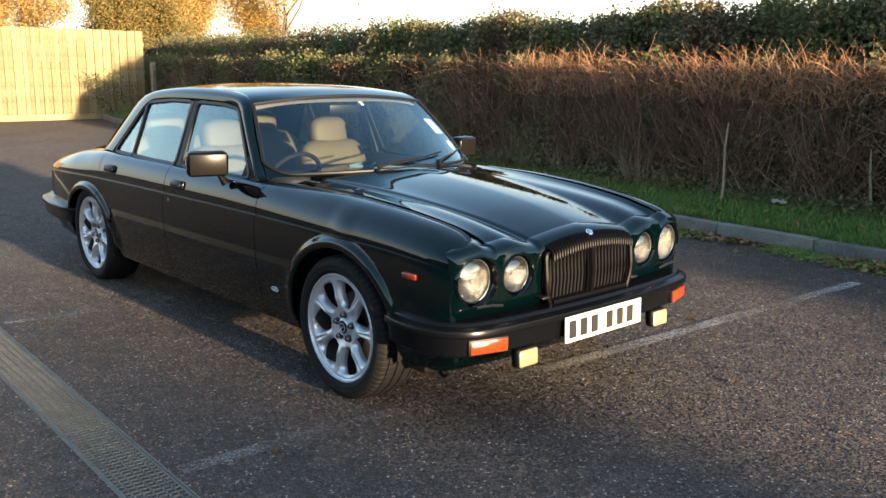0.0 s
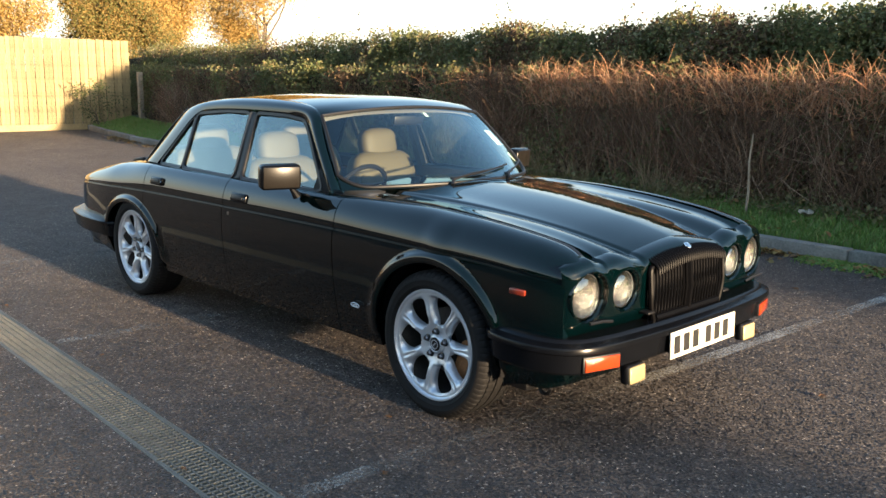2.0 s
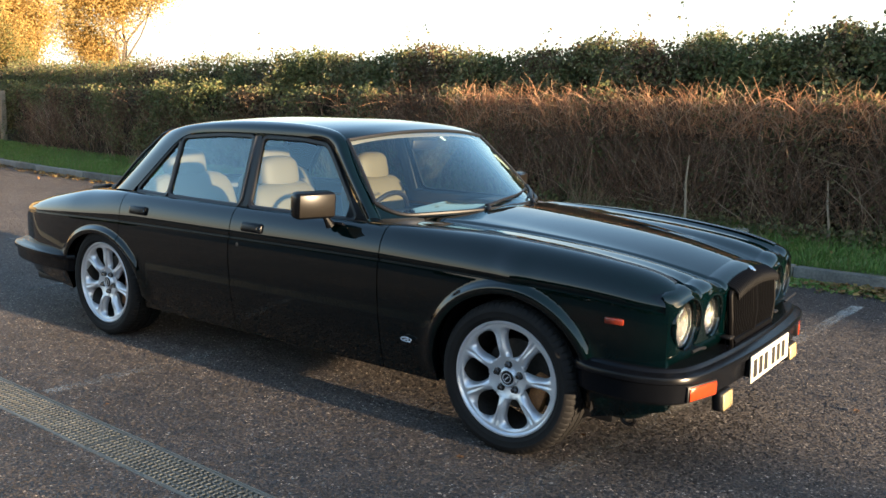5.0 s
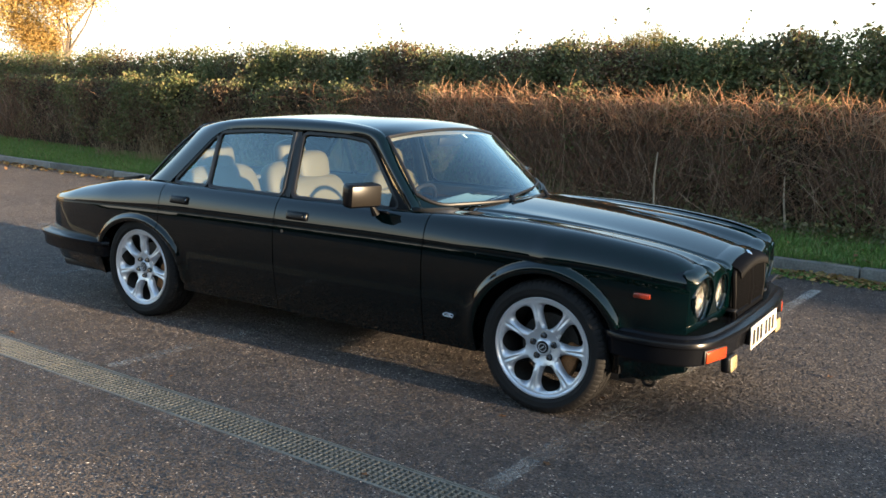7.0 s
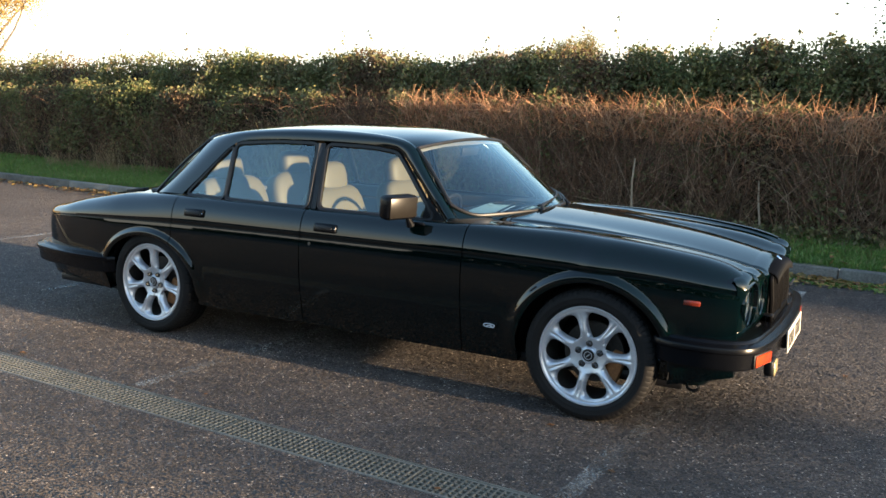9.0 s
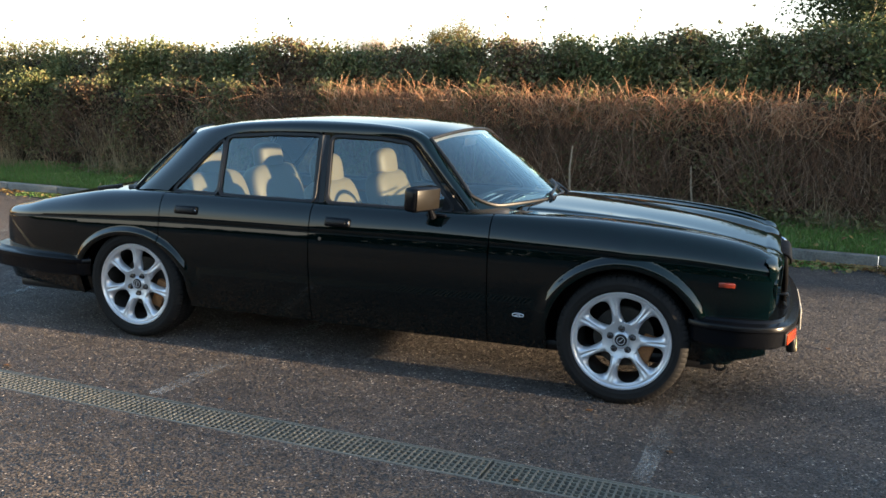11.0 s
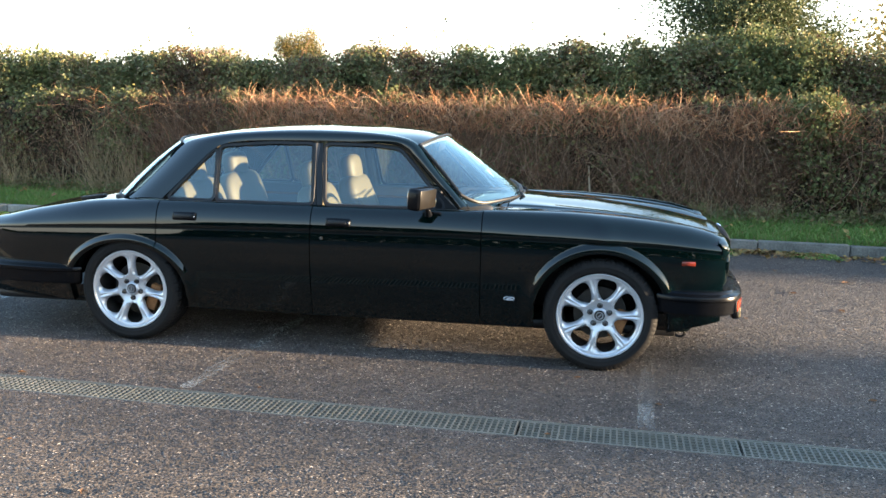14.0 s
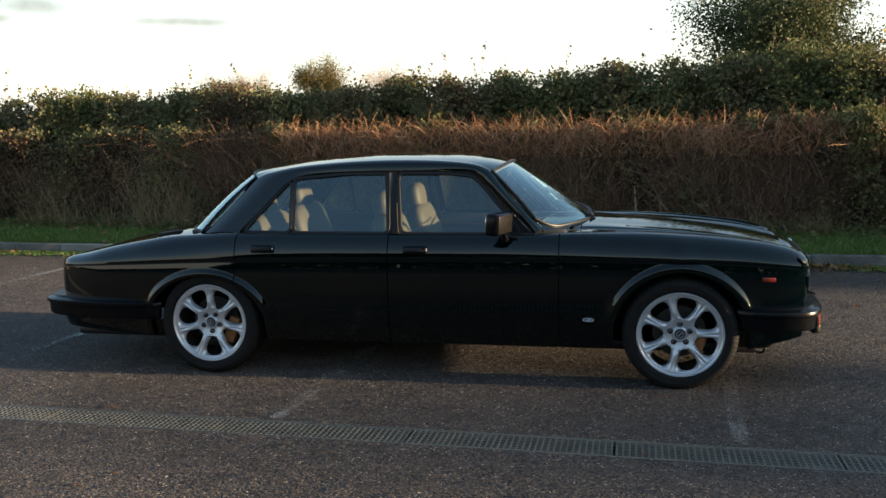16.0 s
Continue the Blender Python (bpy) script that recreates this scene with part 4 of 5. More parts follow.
def grille():
    g = new("grille")
    g.parent = car
    g["label"] = "black fluted radiator grille with upright bars"

    def width(z):
        return 0.285 - 0.035 * max(0, (0.60 - z) / 0.12) ** 2 - 0.02 * max(0, (z - 0.68) / 0.06) ** 2

    # surround: a rounded frame, thicker and fluted at the top
    path = []
    for k in range(25):
        u = k / 24
        path.append((-width(0.475 + 0.235 * u), 0.475 + 0.235 * u))
    for k in range(1, 24):
        y = -width(0.71) + 2 * width(0.71) * k / 24
        path.append((y, 0.71 + 0.028 * (1 - (y / 0.27) ** 2)))
    path += [(-y, z) for y, z in path[:25]][::-1]
    bm = bmesh.new()
    add_tube(bm, [(3.606 - 0.10 * max(0, z - 0.60), y, z) for y, z in path], 0.012, 8)
    add_tube(bm, [(3.606, y, 0.500) for y in np.linspace(-0.25, 0.25, 9)], 0.016, 8)
    part("surround", bm, GRILLE, g)
    bm = bmesh.new()
    n = 33
    for k in range(n):
        y = -0.262 + 0.524 * k / (n - 1)
        zt = 0.716 + 0.030 * (1 - (y / 0.27) ** 2)
        add_tube(bm, [(3.625, y, zt - 0.035), (3.622, y, zt - 0.01), (3.606, y, zt + 0.008), (3.575, y * 1.01, zt + 0.020), (3.535, y * 1.02, zt + 0.030)], [0.005, 0.0072, 0.0080, 0.0080, 0.006], 8)
    part("fluted_top", bm, GRILLE, g)
    for k in range(23):
        y = -0.253 + 0.506 * k / 22
        bm = bmesh.new()
        top, bot = 0.712, 0.505
        add_tube(bm, [(3.606, y, bot), (3.612, y, 0.60), (3.600, y, top)], 0.0045 if k != 11 else 0.016, 6)
        part("bar", bm, GRILLE, g)
    bm = bmesh.new()
    add_box(bm, (0.004, 0.54, 0.25), pose(3.588, 0, 0.60))
    part("mesh_backing", bm, BLACK, g)
    bm = bmesh.new()
    add_spin(bm, [(0, 0.006), (0.012, 0.006), (0.017, 0.003), (0.018, 0)], pose(3.590, 0, 0.770, 0, 35, 0), 20)
    part("badge", bm, CHROME, g, "small round badge")


grille()


def sweep_plan(bm, path, prof, flip=False):
    """Sweeps an upright profile of (out, z) along a plan path of (x, y)."""
    rows = []
    p = [Vector((a, b)) for a, b in path]
    for i, q in enumerate(p):
        d = (p[min(i + 1, len(p) - 1)] - p[max(i - 1, 0)]).normalized()
        n = Vector((d.y, -d.x))
        rows.append([(q.x + n.x * o, q.y + n.y * o, z) for o, z in prof])
    vs = add_grid(bm, rows, flip)
    for end in (vs[0], vs[-1]):
        bm.faces.new(end)


def bumpers():
    front = [(3.20, -0.765), (3.25, -0.800), (3.34, -0.812), (3.44, -0.808), (3.53, -0.775), (3.585, -0.71), (3.615, -0.60), (3.635, -0.40), (3.645, -0.2), (3.648, 0)]
    front += [(x, -y) for x, y in front[:-1]][::-1]
    front = spline(front, 70)
    rear = [(-0.36, -0.765), (-0.42, -0.800), (-0.7, -0.805), (-0.95, -0.768), (-1.10, -0.722), (-1.19, -0.645), (-1.225, -0.52), (-1.24, -0.3), (-1.245, 0)]
    rear += [(x, -y) for x, y in rear[:-1]][::-1]
    rear = spline(rear, 70)[::-1]
    for path, name, z0, z1, tip in ((front, "front_bumper", 0.360, 0.492, 0.05), (rear, "rear_bumper", 0.338, 0.466, 0.02)):
        bm = bmesh.new()
        h = z1 - z0
        prof = [(-0.045, z0 + 0.01), (0.014, z0), (0.024, z0 + 0.010), (0.028, z0 + 0.54 * h), (0.029, z0 + 0.60 * h), (0.038, z0 + 0.63 * h), (0.042, z0 + 0.66 * h), (0.042, z0 + 0.80 * h), (0.039, z0 + 0.84 * h), (0.030, z0 + 0.87 * h), (0.006, z0 + 0.91 * h), (0.002, z0 + 0.96 * h), (-0.006, z1), (-0.14, z1)]
        sweep_plan(bm, path, prof)
        bmesh.ops.recalc_face_normals(bm, faces=bm.faces)
        b = part(name, bm, SATIN, car, "black rubber-faced bumper", angle=30)
    # painted valance under the front bumper, with its air slot
    bm = bmesh.new()
    val = [(x - 0.13, y * 0.94) for x, y in front]
    sweep_plan(bm, val[3:-3], [(-0.02, 0.37), (0.0, 0.35), (-0.02, 0.30), (-0.09, 0.225), (-0.2, 0.205)])
    part("front_valance", bm, PAINT, car)
    bm = bmesh.new()
    val = [(x + 0.05, y * 0.96) for x, y in rear]
    sweep_plan(bm, val, [(-0.02, 0.40), (0.0, 0.33), (-0.03, 0.25), (-0.12, 0.20), (-0.25, 0.20)])
    part("rear_valance", bm, PAINT, car)


bumpers()


def floor_pan():
    bm = bmesh.new()
    add_box(bm, (4.3, 1.36, 0.06), pose(1.15, 0, 0.225), 0.02)
    part("floor_pan", bm, BLACK, car)
    bm = bmesh.new()
    add_box(bm, (0.7, 1.0, 0.32), pose(-0.70, 0, 0.42), 0.05)
    part("boot_floor", bm, BLACK, car)
    bm = bmesh.new()
    add_box(bm, (1.15, 0.94, 0.30), pose(2.85, 0, 0.43), 0.05)
    part("engine_bay", bm, BLACK, car)
    bm = bmesh.new()
    add_box(bm, (0.04, 1.5, 0.52), pose(2.15, 0, 0.62))
    part("bulkhead", bm, BLACK, car)


floor_pan()

# deck and tail
ZD = curve((-1.121, 0.680), (-1.081, 0.712), (-0.931, 0.750), (-0.71, 0.812), (-0.488, 0.858), (-0.3, 0.890), (-0.1, 0.905), (0.1, 0.92))


def deck_z(x, y):
    ye = float(W(x) - DE(x))
    u = min(1, abs(y) / ye)
    return float(ZE(x)) + (float(ZD(x)) - float(ZE(x))) * (1 - u**2.5)


bm = bmesh.new()
add_grid(bm, skirted(top_grid(-1.086, -0.47, lambda x: -0.53, lambda x: 0.53, 40, 50, 1, deck_z)))
part("boot_lid", bm, PAINT, car, angle=60)
bm = bmesh.new()
add_grid(bm, top_grid(-0.464, 0.0, lambda x: -float(W(x) - DE(x)), lambda x: float(W(x) - DE(x)), 14, 50, 1, deck_z))
part("rear_deck", bm, PAINT, car, angle=60)
for side in (-1, 1):
    bm = bmesh.new()
    add_grid(bm, top_grid(-1.121, -0.45, lambda x: 0.536, lambda x: float(W(x) - DE(x)), 36, 8, side, deck_z), flip=side < 0)
    part("rear_wing_top", bm, PAINT, car, angle=60)
bm = bmesh.new()
rows = []
for y in np.linspace(-0.615, 0.615, 40):
    zt = deck_z(-1.086, min(abs(y), 0.55)) - 2.0 * max(0, abs(y) - 0.5) ** 2
    rows.append([(x - 0.0 + 0.10 * (abs(y) / 0.615) ** 6, y, z) for x, z in ((-1.086, zt), (-1.108, zt - 0.012), (-1.120, zt - 0.04), (-1.127, 0.65), (-1.122, 0.52), (-1.10, 0.42))])
add_grid(bm, rows)
part("tail_panel", bm, PAINT, car, angle=60)
for side in (-1, 1):
    bm = bmesh.new()
    add_box(bm, (0.05, 0.10, 0.19), pose(-1.100, side * 0.548, 0.572), 0.012)
    cluster = part("tail_lamp", bm, REDLENS, car, "red and amber tail lamp")
    bm = bmesh.new()
    add_box(bm, (0.056, 0.085, 0.06), pose(-1.088, side * 0.573, 0.585), 0.010)
    part("indicator", bm, AMBER, cluster)

# ---- the car's cabin ----


def glass_y(x, z):
    return 0.742 - 0.40 * (z - 0.87) - 0.030 * ((x - 1.2) / 0.9) ** 2


INNER = [(2.03, 0.886), (1.93, 0.985), (1.83, 1.085), (1.75, 1.165), (1.70, 1.212), (1.63, 1.243), (1.48, 1.256), (1.2, 1.260), (0.9, 1.256), (0.66, 1.244), (0.55, 1.224), (0.47, 1.180), (0.38, 1.090), (0.28, 0.985), (0.20, 0.905), (0.185, 0.886)]
OUTER = [(2.085, 0.695, 0.905), (1.995, 0.665, 1.000), (1.905, 0.635, 1.090), (1.825, 0.605, 1.180), (1.765, 0.575, 1.248), (1.66, 0.548, 1.292), (1.45, 0.530, 1.315), (1.15, 0.525, 1.322), (0.85, 0.525, 1.314), (0.55, 0.520, 1.290), (0.35, 0.515, 1.255), (0.235, 0.515, 1.215), (0.155, 0.550, 1.130), (0.075, 0.585, 1.040), (-0.015, 0.620, 0.945), (-0.100, 0.648, 0.866)]
# the outer curve is sampled so that its corners stay opposite those of the inner one


def paired(points, per=6):
    p = np.asarray(points, float)
    q = np.vstack([2 * p[0] - p[1], p, 2 * p[-1] - p[-2]])
    out = []
    for i in range(len(p) - 1):
        for u in np.arange(per) / per:
            a, b, c, d = q[i], q[i + 1], q[i + 2], q[i + 3]
            out.append(0.5 * (2 * b + (c - a) * u + (2 * a - 5 * b + 4 * c - d) * u**2 + (3 * b - a - 3 * c + d) * u**3))
    return np.array(out + [p[-1]])


inner = paired([(x, glass_y(x, z) + 0.012, z) for x, z in INNER])
outer = paired(OUTER)
for side in (-1, 1):
    bm = bmesh.new()
    rows = []
    for a, b in zip(inner, outer):
        row = [np.array([a[0], a[1] - 0.03, a[2]])]
        for k in range(9):
            u = k / 8
            p = a * (1 - u) + b * u
            p = p + np.array([0, 0.020, 0.010]) * math.sin(math.pi * u)
            row.append(p)
        row.append(b - np.array([0, 0.025, 0.02]))
        rows.append([(p[0], side * p[1], p[2]) for p in row])
    add_grid(bm, rows, flip=side < 0)
    part("cabin_pillar", bm, PAINT, car, angle=70)

ROOFC = curve((0.05, 1.235), (0.14, 1.256), (0.3, 1.285), (0.6, 1.322), (1.1, 1.347), (1.45, 1.342), (1.65, 1.325), (1.80, 1.293), (1.83, 1.285))
i0, i1 = 4 * 6, 11 * 6


def roof_rows():
    rows = []
    for i in range(i0, i1 + 1):
        x, y, z = outer[i]
        fr = max(0, (x - 1.45) / (1.765 - 1.45)) ** 2
        rr = max(0, (0.55 - x) / (0.55 - 0.235)) ** 2
        row = []
        for t in np.linspace(-1, 1, 41):
            c = 1 - t * t
            xx = x + 0.06 * fr * c - 0.085 * rr * (1 - t**4)
            row.append((xx, y * t, z + (float(ROOFC(xx)) - z) * (1 - abs(t) ** 2.3)))
        rows.append(row)
    return rows


bm = bmesh.new()
RR = roof_rows()
add_grid(bm, RR)
part("roof", bm, PAINT, car, angle=70)
bm = bmesh.new()
add_grid(bm, [[(x, y * 0.97, z - 0.03) for x, y, z in r] for r in RR], flip=True)
part("headlining", bm, HEADLINING, car, "pale cloth headlining")


def bowed(bottom, top, bow_b, bow_t, rise_b, rise_t, nu=41, nv=15, belly=0.0, power=2.0, corner=0.0, under=False):
    """A curved pane between two bowed edges; bottom and top are (x, half width, z)."""
    rows = []
    for v0 in np.linspace(0, 1, nv):
        row = []
        for t in np.sin(np.linspace(-1, 1, nu) * math.pi / 2):
            c = 1 - abs(t) ** power
            low = corner * max(0, (abs(t) - 0.80) / 0.20) ** 2.5          # rounded lower corners
            v = low * v0 - 0.03 * (1 - v0) if under else low + (1 - low) * v0
            b = np.array([bottom[0] + bow_b * c, bottom[1] * t, bottom[2] + rise_b * c])
            a = np.array([top[0] + bow_t * c, top[1] * t, top[2] + rise_t * c])
            p = b * (1 - v) + a * v
            p[2] += belly * math.sin(math.pi * v)
            row.append(tuple(p))
        rows.append(row)
    return rows


def pane(name, rows, parent, gasket=0.013, label=""):
    bm = bmesh.new()
    add_grid(bm, rows)
    g = part(name, bm, GLASS, parent, label)
    g.visible_shadow = False
    rim = list(rows[0]) + [r[-1] for r in rows[1:]] + list(rows[-1][::-1])[1:] + [r[0] for r in rows[::-1]][1:]
    bm = bmesh.new()
    add_tube(bm, rim, gasket, 8)
    part("rubber_seal", bm, BLACK, g)
    return g


SCREEN = ((2.085, 0.690, 0.912), (1.768, 0.570, 1.248), 0.27, 0.058, 0.016, 0.040)
windscreen = pane("windscreen", bowed(*SCREEN, belly=0.012, corner=0.16), car, 0.010, "curved laminated windscreen")
bm = bmesh.new()
add_grid(bm, bowed(*SCREEN, nv=5, belly=0.0, corner=0.16, under=True))
part("screen_surround", bm, PAINT, car)
pane("rear_window", bowed((-0.104, 0.642, 0.872), (0.232, 0.512, 1.218), -0.17, -0.085, 0.022, 0.034, belly=0.018, power=4.0), car, 0.008, "curved rear window")


def window(outline, side, door, frame_w=0.020, name="window_pane"):
    """A side window: a black frame round an outline of (x, z), and the pane in it."""
    loop = []
    n = len(outline)
    for i in range(n):                                   # rounded corners
        p, q, r = (np.array(outline[j % n], float) for j in (i - 1, i, i + 1))
        ra = min(0.035, 0.3 * np.linalg.norm(p - q), 0.3 * np.linalg.norm(r - q))
        a, b = q + (p - q) / np.linalg.norm(p - q) * ra, q + (r - q) / np.linalg.norm(r - q) * ra
        loop += [(1 - u) ** 2 * a + 2 * u * (1 - u) * q + u * u * b for u in np.linspace(0, 1, 5)]
        nxt = np.array(outline[(i + 1) % n], float)
        far = b + (nxt - b) * 0.5
        loop += [far]
    loop = np.array(loop)
    c = loop.mean(0)
    bm = bmesh.new()
    vs = [bm.verts.new((x, side * (glass_y(x, z) - 0.006), z)) for x, z in loop]
    f = bm.faces.new(vs if side > 0 else vs[::-1])
    bmesh.ops.triangulate(bm, faces=[f])
    g = part(name, bm, GLASS, door, soft=False)
    g.visible_shadow = False
    bm = bmesh.new()
    m = len(loop)
    rows = []
    for i in range(m + 1):
        p, a, b = loop[i % m], loop[(i - 1) % m], loop[(i + 1) % m]
        d = (b - a) / np.linalg.norm(b - a)
        nrm = np.array([d[1], -d[0]])
        nrm *= np.sign(np.dot(nrm, p - c)) or 1
        row = []
        for off, out in ((-0.004, -0.010), (-0.004, 0.002), (0.0, 0.006), (frame_w - 0.004, 0.008), (frame_w, 0.002), (frame_w, -0.012)):
            q = p + nrm * off
            row.append((q[0], side * (glass_y(q[0], q[1]) + out), q[1]))
        rows.append(row)
    add_grid(bm, rows)
    bmesh.ops.recalc_face_normals(bm, faces=bm.faces)
    part("window_frame", bm, BLACK, door)
    bm = bmesh.new()
    add_tube(bm, [(p[0], side * (glass_y(p[0], p[1]) + 0.002), p[1]) for p in np.vstack([loop, loop[:1]])], 0.0028, 6, False)
    part("bright_bead", bm, STEEL, door)


for side in (-1, 1):
    window([(1.238, 0.892), (1.955, 0.892), (1.72, 1.150), (1.655, 1.215), (1.50, 1.232), (1.200, 1.235)], side, doors["front", side])
    window([(0.545, 0.892), (1.150, 0.892), (1.125, 1.235), (0.85, 1.232), (0.525, 1.205)], side, doors["rear", side])
    window([(0.220, 0.892), (0.520, 0.892), (0.498, 1.195)], side, doors["rear", side], name="quarter_pane")
    # black fill between the frames, and the mirror triangle
    for x0, x1 in ((1.145, 1.215),):
        bm = bmesh.new()
        add_grid(bm, [[(x0 - (z - 0.88) * 0.10 + k * (x1 - x0), side * (glass_y(x0, z) + 0.001), z) for z in np.linspace(0.885, 1.245, 8)] for k in (0, 0.47)], flip=side < 0)
        add_grid(bm, [[(x0 - (z - 0.88) * 0.10 + k * (x1 - x0), side * (glass_y(x0, z) + 0.001), z) for z in np.linspace(0.885, 1.245, 8)] for k in (0.53, 1)], flip=side < 0)
        part("centre_pillar", bm, BLACK, car)
    bm = bmesh.new()
    tri = [(1.895, 0.888), (2.02, 0.888), (1.90, 1.00)]
    for off in (0.006,):
        vs = [bm.verts.new((x, side * (glass_y(x, z) + off), z)) for x, z in tri]
        bm.faces.new(vs if side > 0 else vs[::-1])
    bmesh.ops.solidify(bm, geom=bm.faces[:], thickness=0.008)
    part("mirror_base", bm, BLACK, doors["front", side])
    # ledge from the shoulder in to the glass, with the waist seal
    bm = bmesh.new()
    rows = []
    for x in np.linspace(0.15, 2.03, 50):
        ye, ze = float(W(x) - DE(x)), float(ZE(x))
        rows.append([(x, side * ye, ze), (x, side * (glass_y(x, 0.88) + 0.004), ze + 0.001), (x, side * (glass_y(x, 0.88) - 0.05), ze - 0.02)])
    add_grid(bm, rows, flip=side > 0)
    part("waist_seal", bm, BLACK, car)

# ---- wheels ----


def wheel(x, side):
    m = pose(x, side * 0.700, HUB, 90 if side < 0 else -90, 0, 0) @ pose(0, 0, 0, 0, 0, 1.5 if x > 1 else 40)
    w = new("wheel")
    w.parent = car
    w.matrix_basis = m
    w["label"] = "silver seven-spoke alloy wheel with low-profile tyre"
    # tyre, its shoulders cut by cross grooves
    prof = [(0.238, -0.100), (0.262, -0.116), (0.296, -0.115), (0.314, -0.102)]
    tread = [-0.094, -0.076, -0.075, -0.069, -0.068, -0.028, -0.027, -0.020, -0.019, 0.019, 0.020, 0.027, 0.028, 0.068, 0.069, 0.075, 0.076, 0.094]
    prof += [(0.318 if i in (2, 3, 6, 7, 10, 11, 14, 15) else 0.325 - 5.0 * z**4 * 12, z) for i, z in enumerate(tread)]
    prof += [(0.314, 0.102), (0.296, 0.1155), (0.284, 0.1175), (0.282, 0.1165), (0.262, 0.116), (0.250, 0.108), (0.244, 0.100), (0.238, 0.098)]
    n = 360
    bm = bmesh.new()
    rows = []
    for k in range(n + 1):
        a = 2 * math.pi * (k % n) / n
        row = []
        for r, z in prof:
            if k % 5 == 0 and abs(z) > 0.03 and r > 0.310:
                r -= 0.0045
            row.append((r * math.cos(a), r * math.sin(a), z))
        rows.append(row)
    add_grid(bm, rows)
    bmesh.ops.remove_doubles(bm, verts=bm.verts, dist=1e-6)
    bmesh.ops.recalc_face_normals(bm, faces=bm.faces)
    part("tyre", bm, TYRE, w, "black low-profile tyre", angle=30)
    # rim
    bm = bmesh.new()
    add_spin(bm, [(0.236, 0.088), (0.243, 0.099), (0.2455, 0.1045), (0.243, 0.108), (0.237, 0.1075), (0.233, 0.100), (0.226, 0.096), (0.214, 0.090)], None, 96)
    rim = part("rim", bm, ALLOY, w, angle=40)
    # the rim's inside gets a darker colour for the shade behind the spokes
    bm = bmesh.new()
    add_spin(bm, [(0.228, 0.088), (0.219, 0.060), (0.212, 0.0), (0.208, -0.09), (0.216, -0.10)], None, 72)
    part("rim_barrel", bm, DISC, w, "dark inner rim, coloured for the shade behind the spokes", angle=40)
    rs = np.concatenate([[0.036, 0.050, 0.070, 0.086], 0.1545 + 0.0622 * np.sin(np.linspace(-1, 1, 29) * math.pi / 2), [0.220, 0.227, 0.234]])
    zt = np.interp(rs, [0.036, 0.07, 0.10, 0.13, 0.16, 0.20, 0.234], [0.070, 0.075, 0.088, 0.098, 0.101, 0.097, 0.098])
    for k in range(7):
        bm = bmesh.new()
        rows = []
        for r, z in zip(rs, zt):
            hole = max(0, 1 - abs((r - 0.1545) / 0.0625) ** 2.3) ** (1 / 2.3)     # rounded opening between spokes
            half = math.pi / 7 - hole * (0.305 + 0.6 * (r - 0.15))
            leaf = max(0, math.sin(math.pi * min(1, max(0, (r - 0.118) / 0.106))))  # pressed leaf down the spoke
            sec = [(-half, z - 0.012 - 0.034 * hole)]
            for q in np.linspace(-1, 1, 25):
                edge = 0.026 * min(1, hole * 1.4) * abs(q) ** 2.3
                groove = 0.010 * leaf * math.exp(-((q * half * r / (0.002 + 0.0075 * leaf)) ** 2))
                sec.append((q * half, z - edge - groove))
            sec.append((half, z - 0.012 - 0.034 * hole))
            rows.append([(r * math.cos(t), r * math.sin(t), zz) for t, zz in sec])
        add_grid(bm, rows, True)
        bmesh.ops.recalc_face_normals(bm, faces=bm.faces)
        s = part("spoke", bm, ALLOY, rim, angle=60)
        s.matrix_basis = pose(0, 0, 0, 0, 0, 360 / 7 * k)
    bm = bmesh.new()
    add_spin(bm, [(0.046, 0.060), (0.044, 0.074), (0.040, 0.081), (0.036, 0.085), (0.033, 0.086), (0.030, 0.083)], None, 40)
    part("hub", bm, ALLOY, rim, angle=40)
    bm = bmesh.new()
    add_spin(bm, [(0.031, 0.082), (0.028, 0.086), (0.012, 0.088), (0, 0.088)], None, 28)
    part("centre_cap", bm, BLACK, rim, "black centre cap")
    bm = bmesh.new()
    add_spin(bm, [(0.020, 0.0865), (0.021, 0.089), (0.018, 0.089), (0.017, 0.0868)], None, 28)
    add_box(bm, (0.022, 0.005, 0.003), pose(0, 0, 0.0885, 0, 0, 40))
    part("cap_mark", bm, ALLOY, rim)
    for k in range(5):
        a = 2 * math.pi * k / 5 + 0.3
        bm = bmesh.new()
        add_spin(bm, [(0.0175, 0.064), (0.0170, 0.0765), (0.0125, 0.0775)], Matrix.Translation((0.057 * math.cos(a), 0.057 * math.sin(a), 0)), 14)
        add_spin(bm, [(0.0135, 0.068), (0.0130, 0.088), (0.009, 0.095), (0, 0.097)], Matrix.Translation((0.057 * math.cos(a), 0.057 * math.sin(a), 0)), 6)
        part("wheel_nut", bm, NUT, rim, "steel wheel nut", angle=25)
    bm = bmesh.new()
    add_spin(bm, [(0.05, 0.0), (0.15, 0.0), (0.15, -0.022), (0.05, -0.022)], None, 48)
    part("brake_disc", bm, DISC, w, "worn steel brake disc")
    bm = bmesh.new()
    add_box(bm, (0.075, 0.17, 0.06), m.inverted() @ Matrix.Translation((x + 0.11, side * 0.70, HUB - 0.06)) @ pose(0, 0, 0, 90 if side < 0 else -90, 0, 0) @ pose(0, 0, 0, 0, 0, -20 if side < 0 else 20), 0.015)
    part("brake_caliper", bm, SUNIRON, w, "brake caliper coloured orange as if sunlit")
    return w


for side in (-1, 1):
    wheel(XF, side), wheel(XR, side)

# ---- outside fittings ----


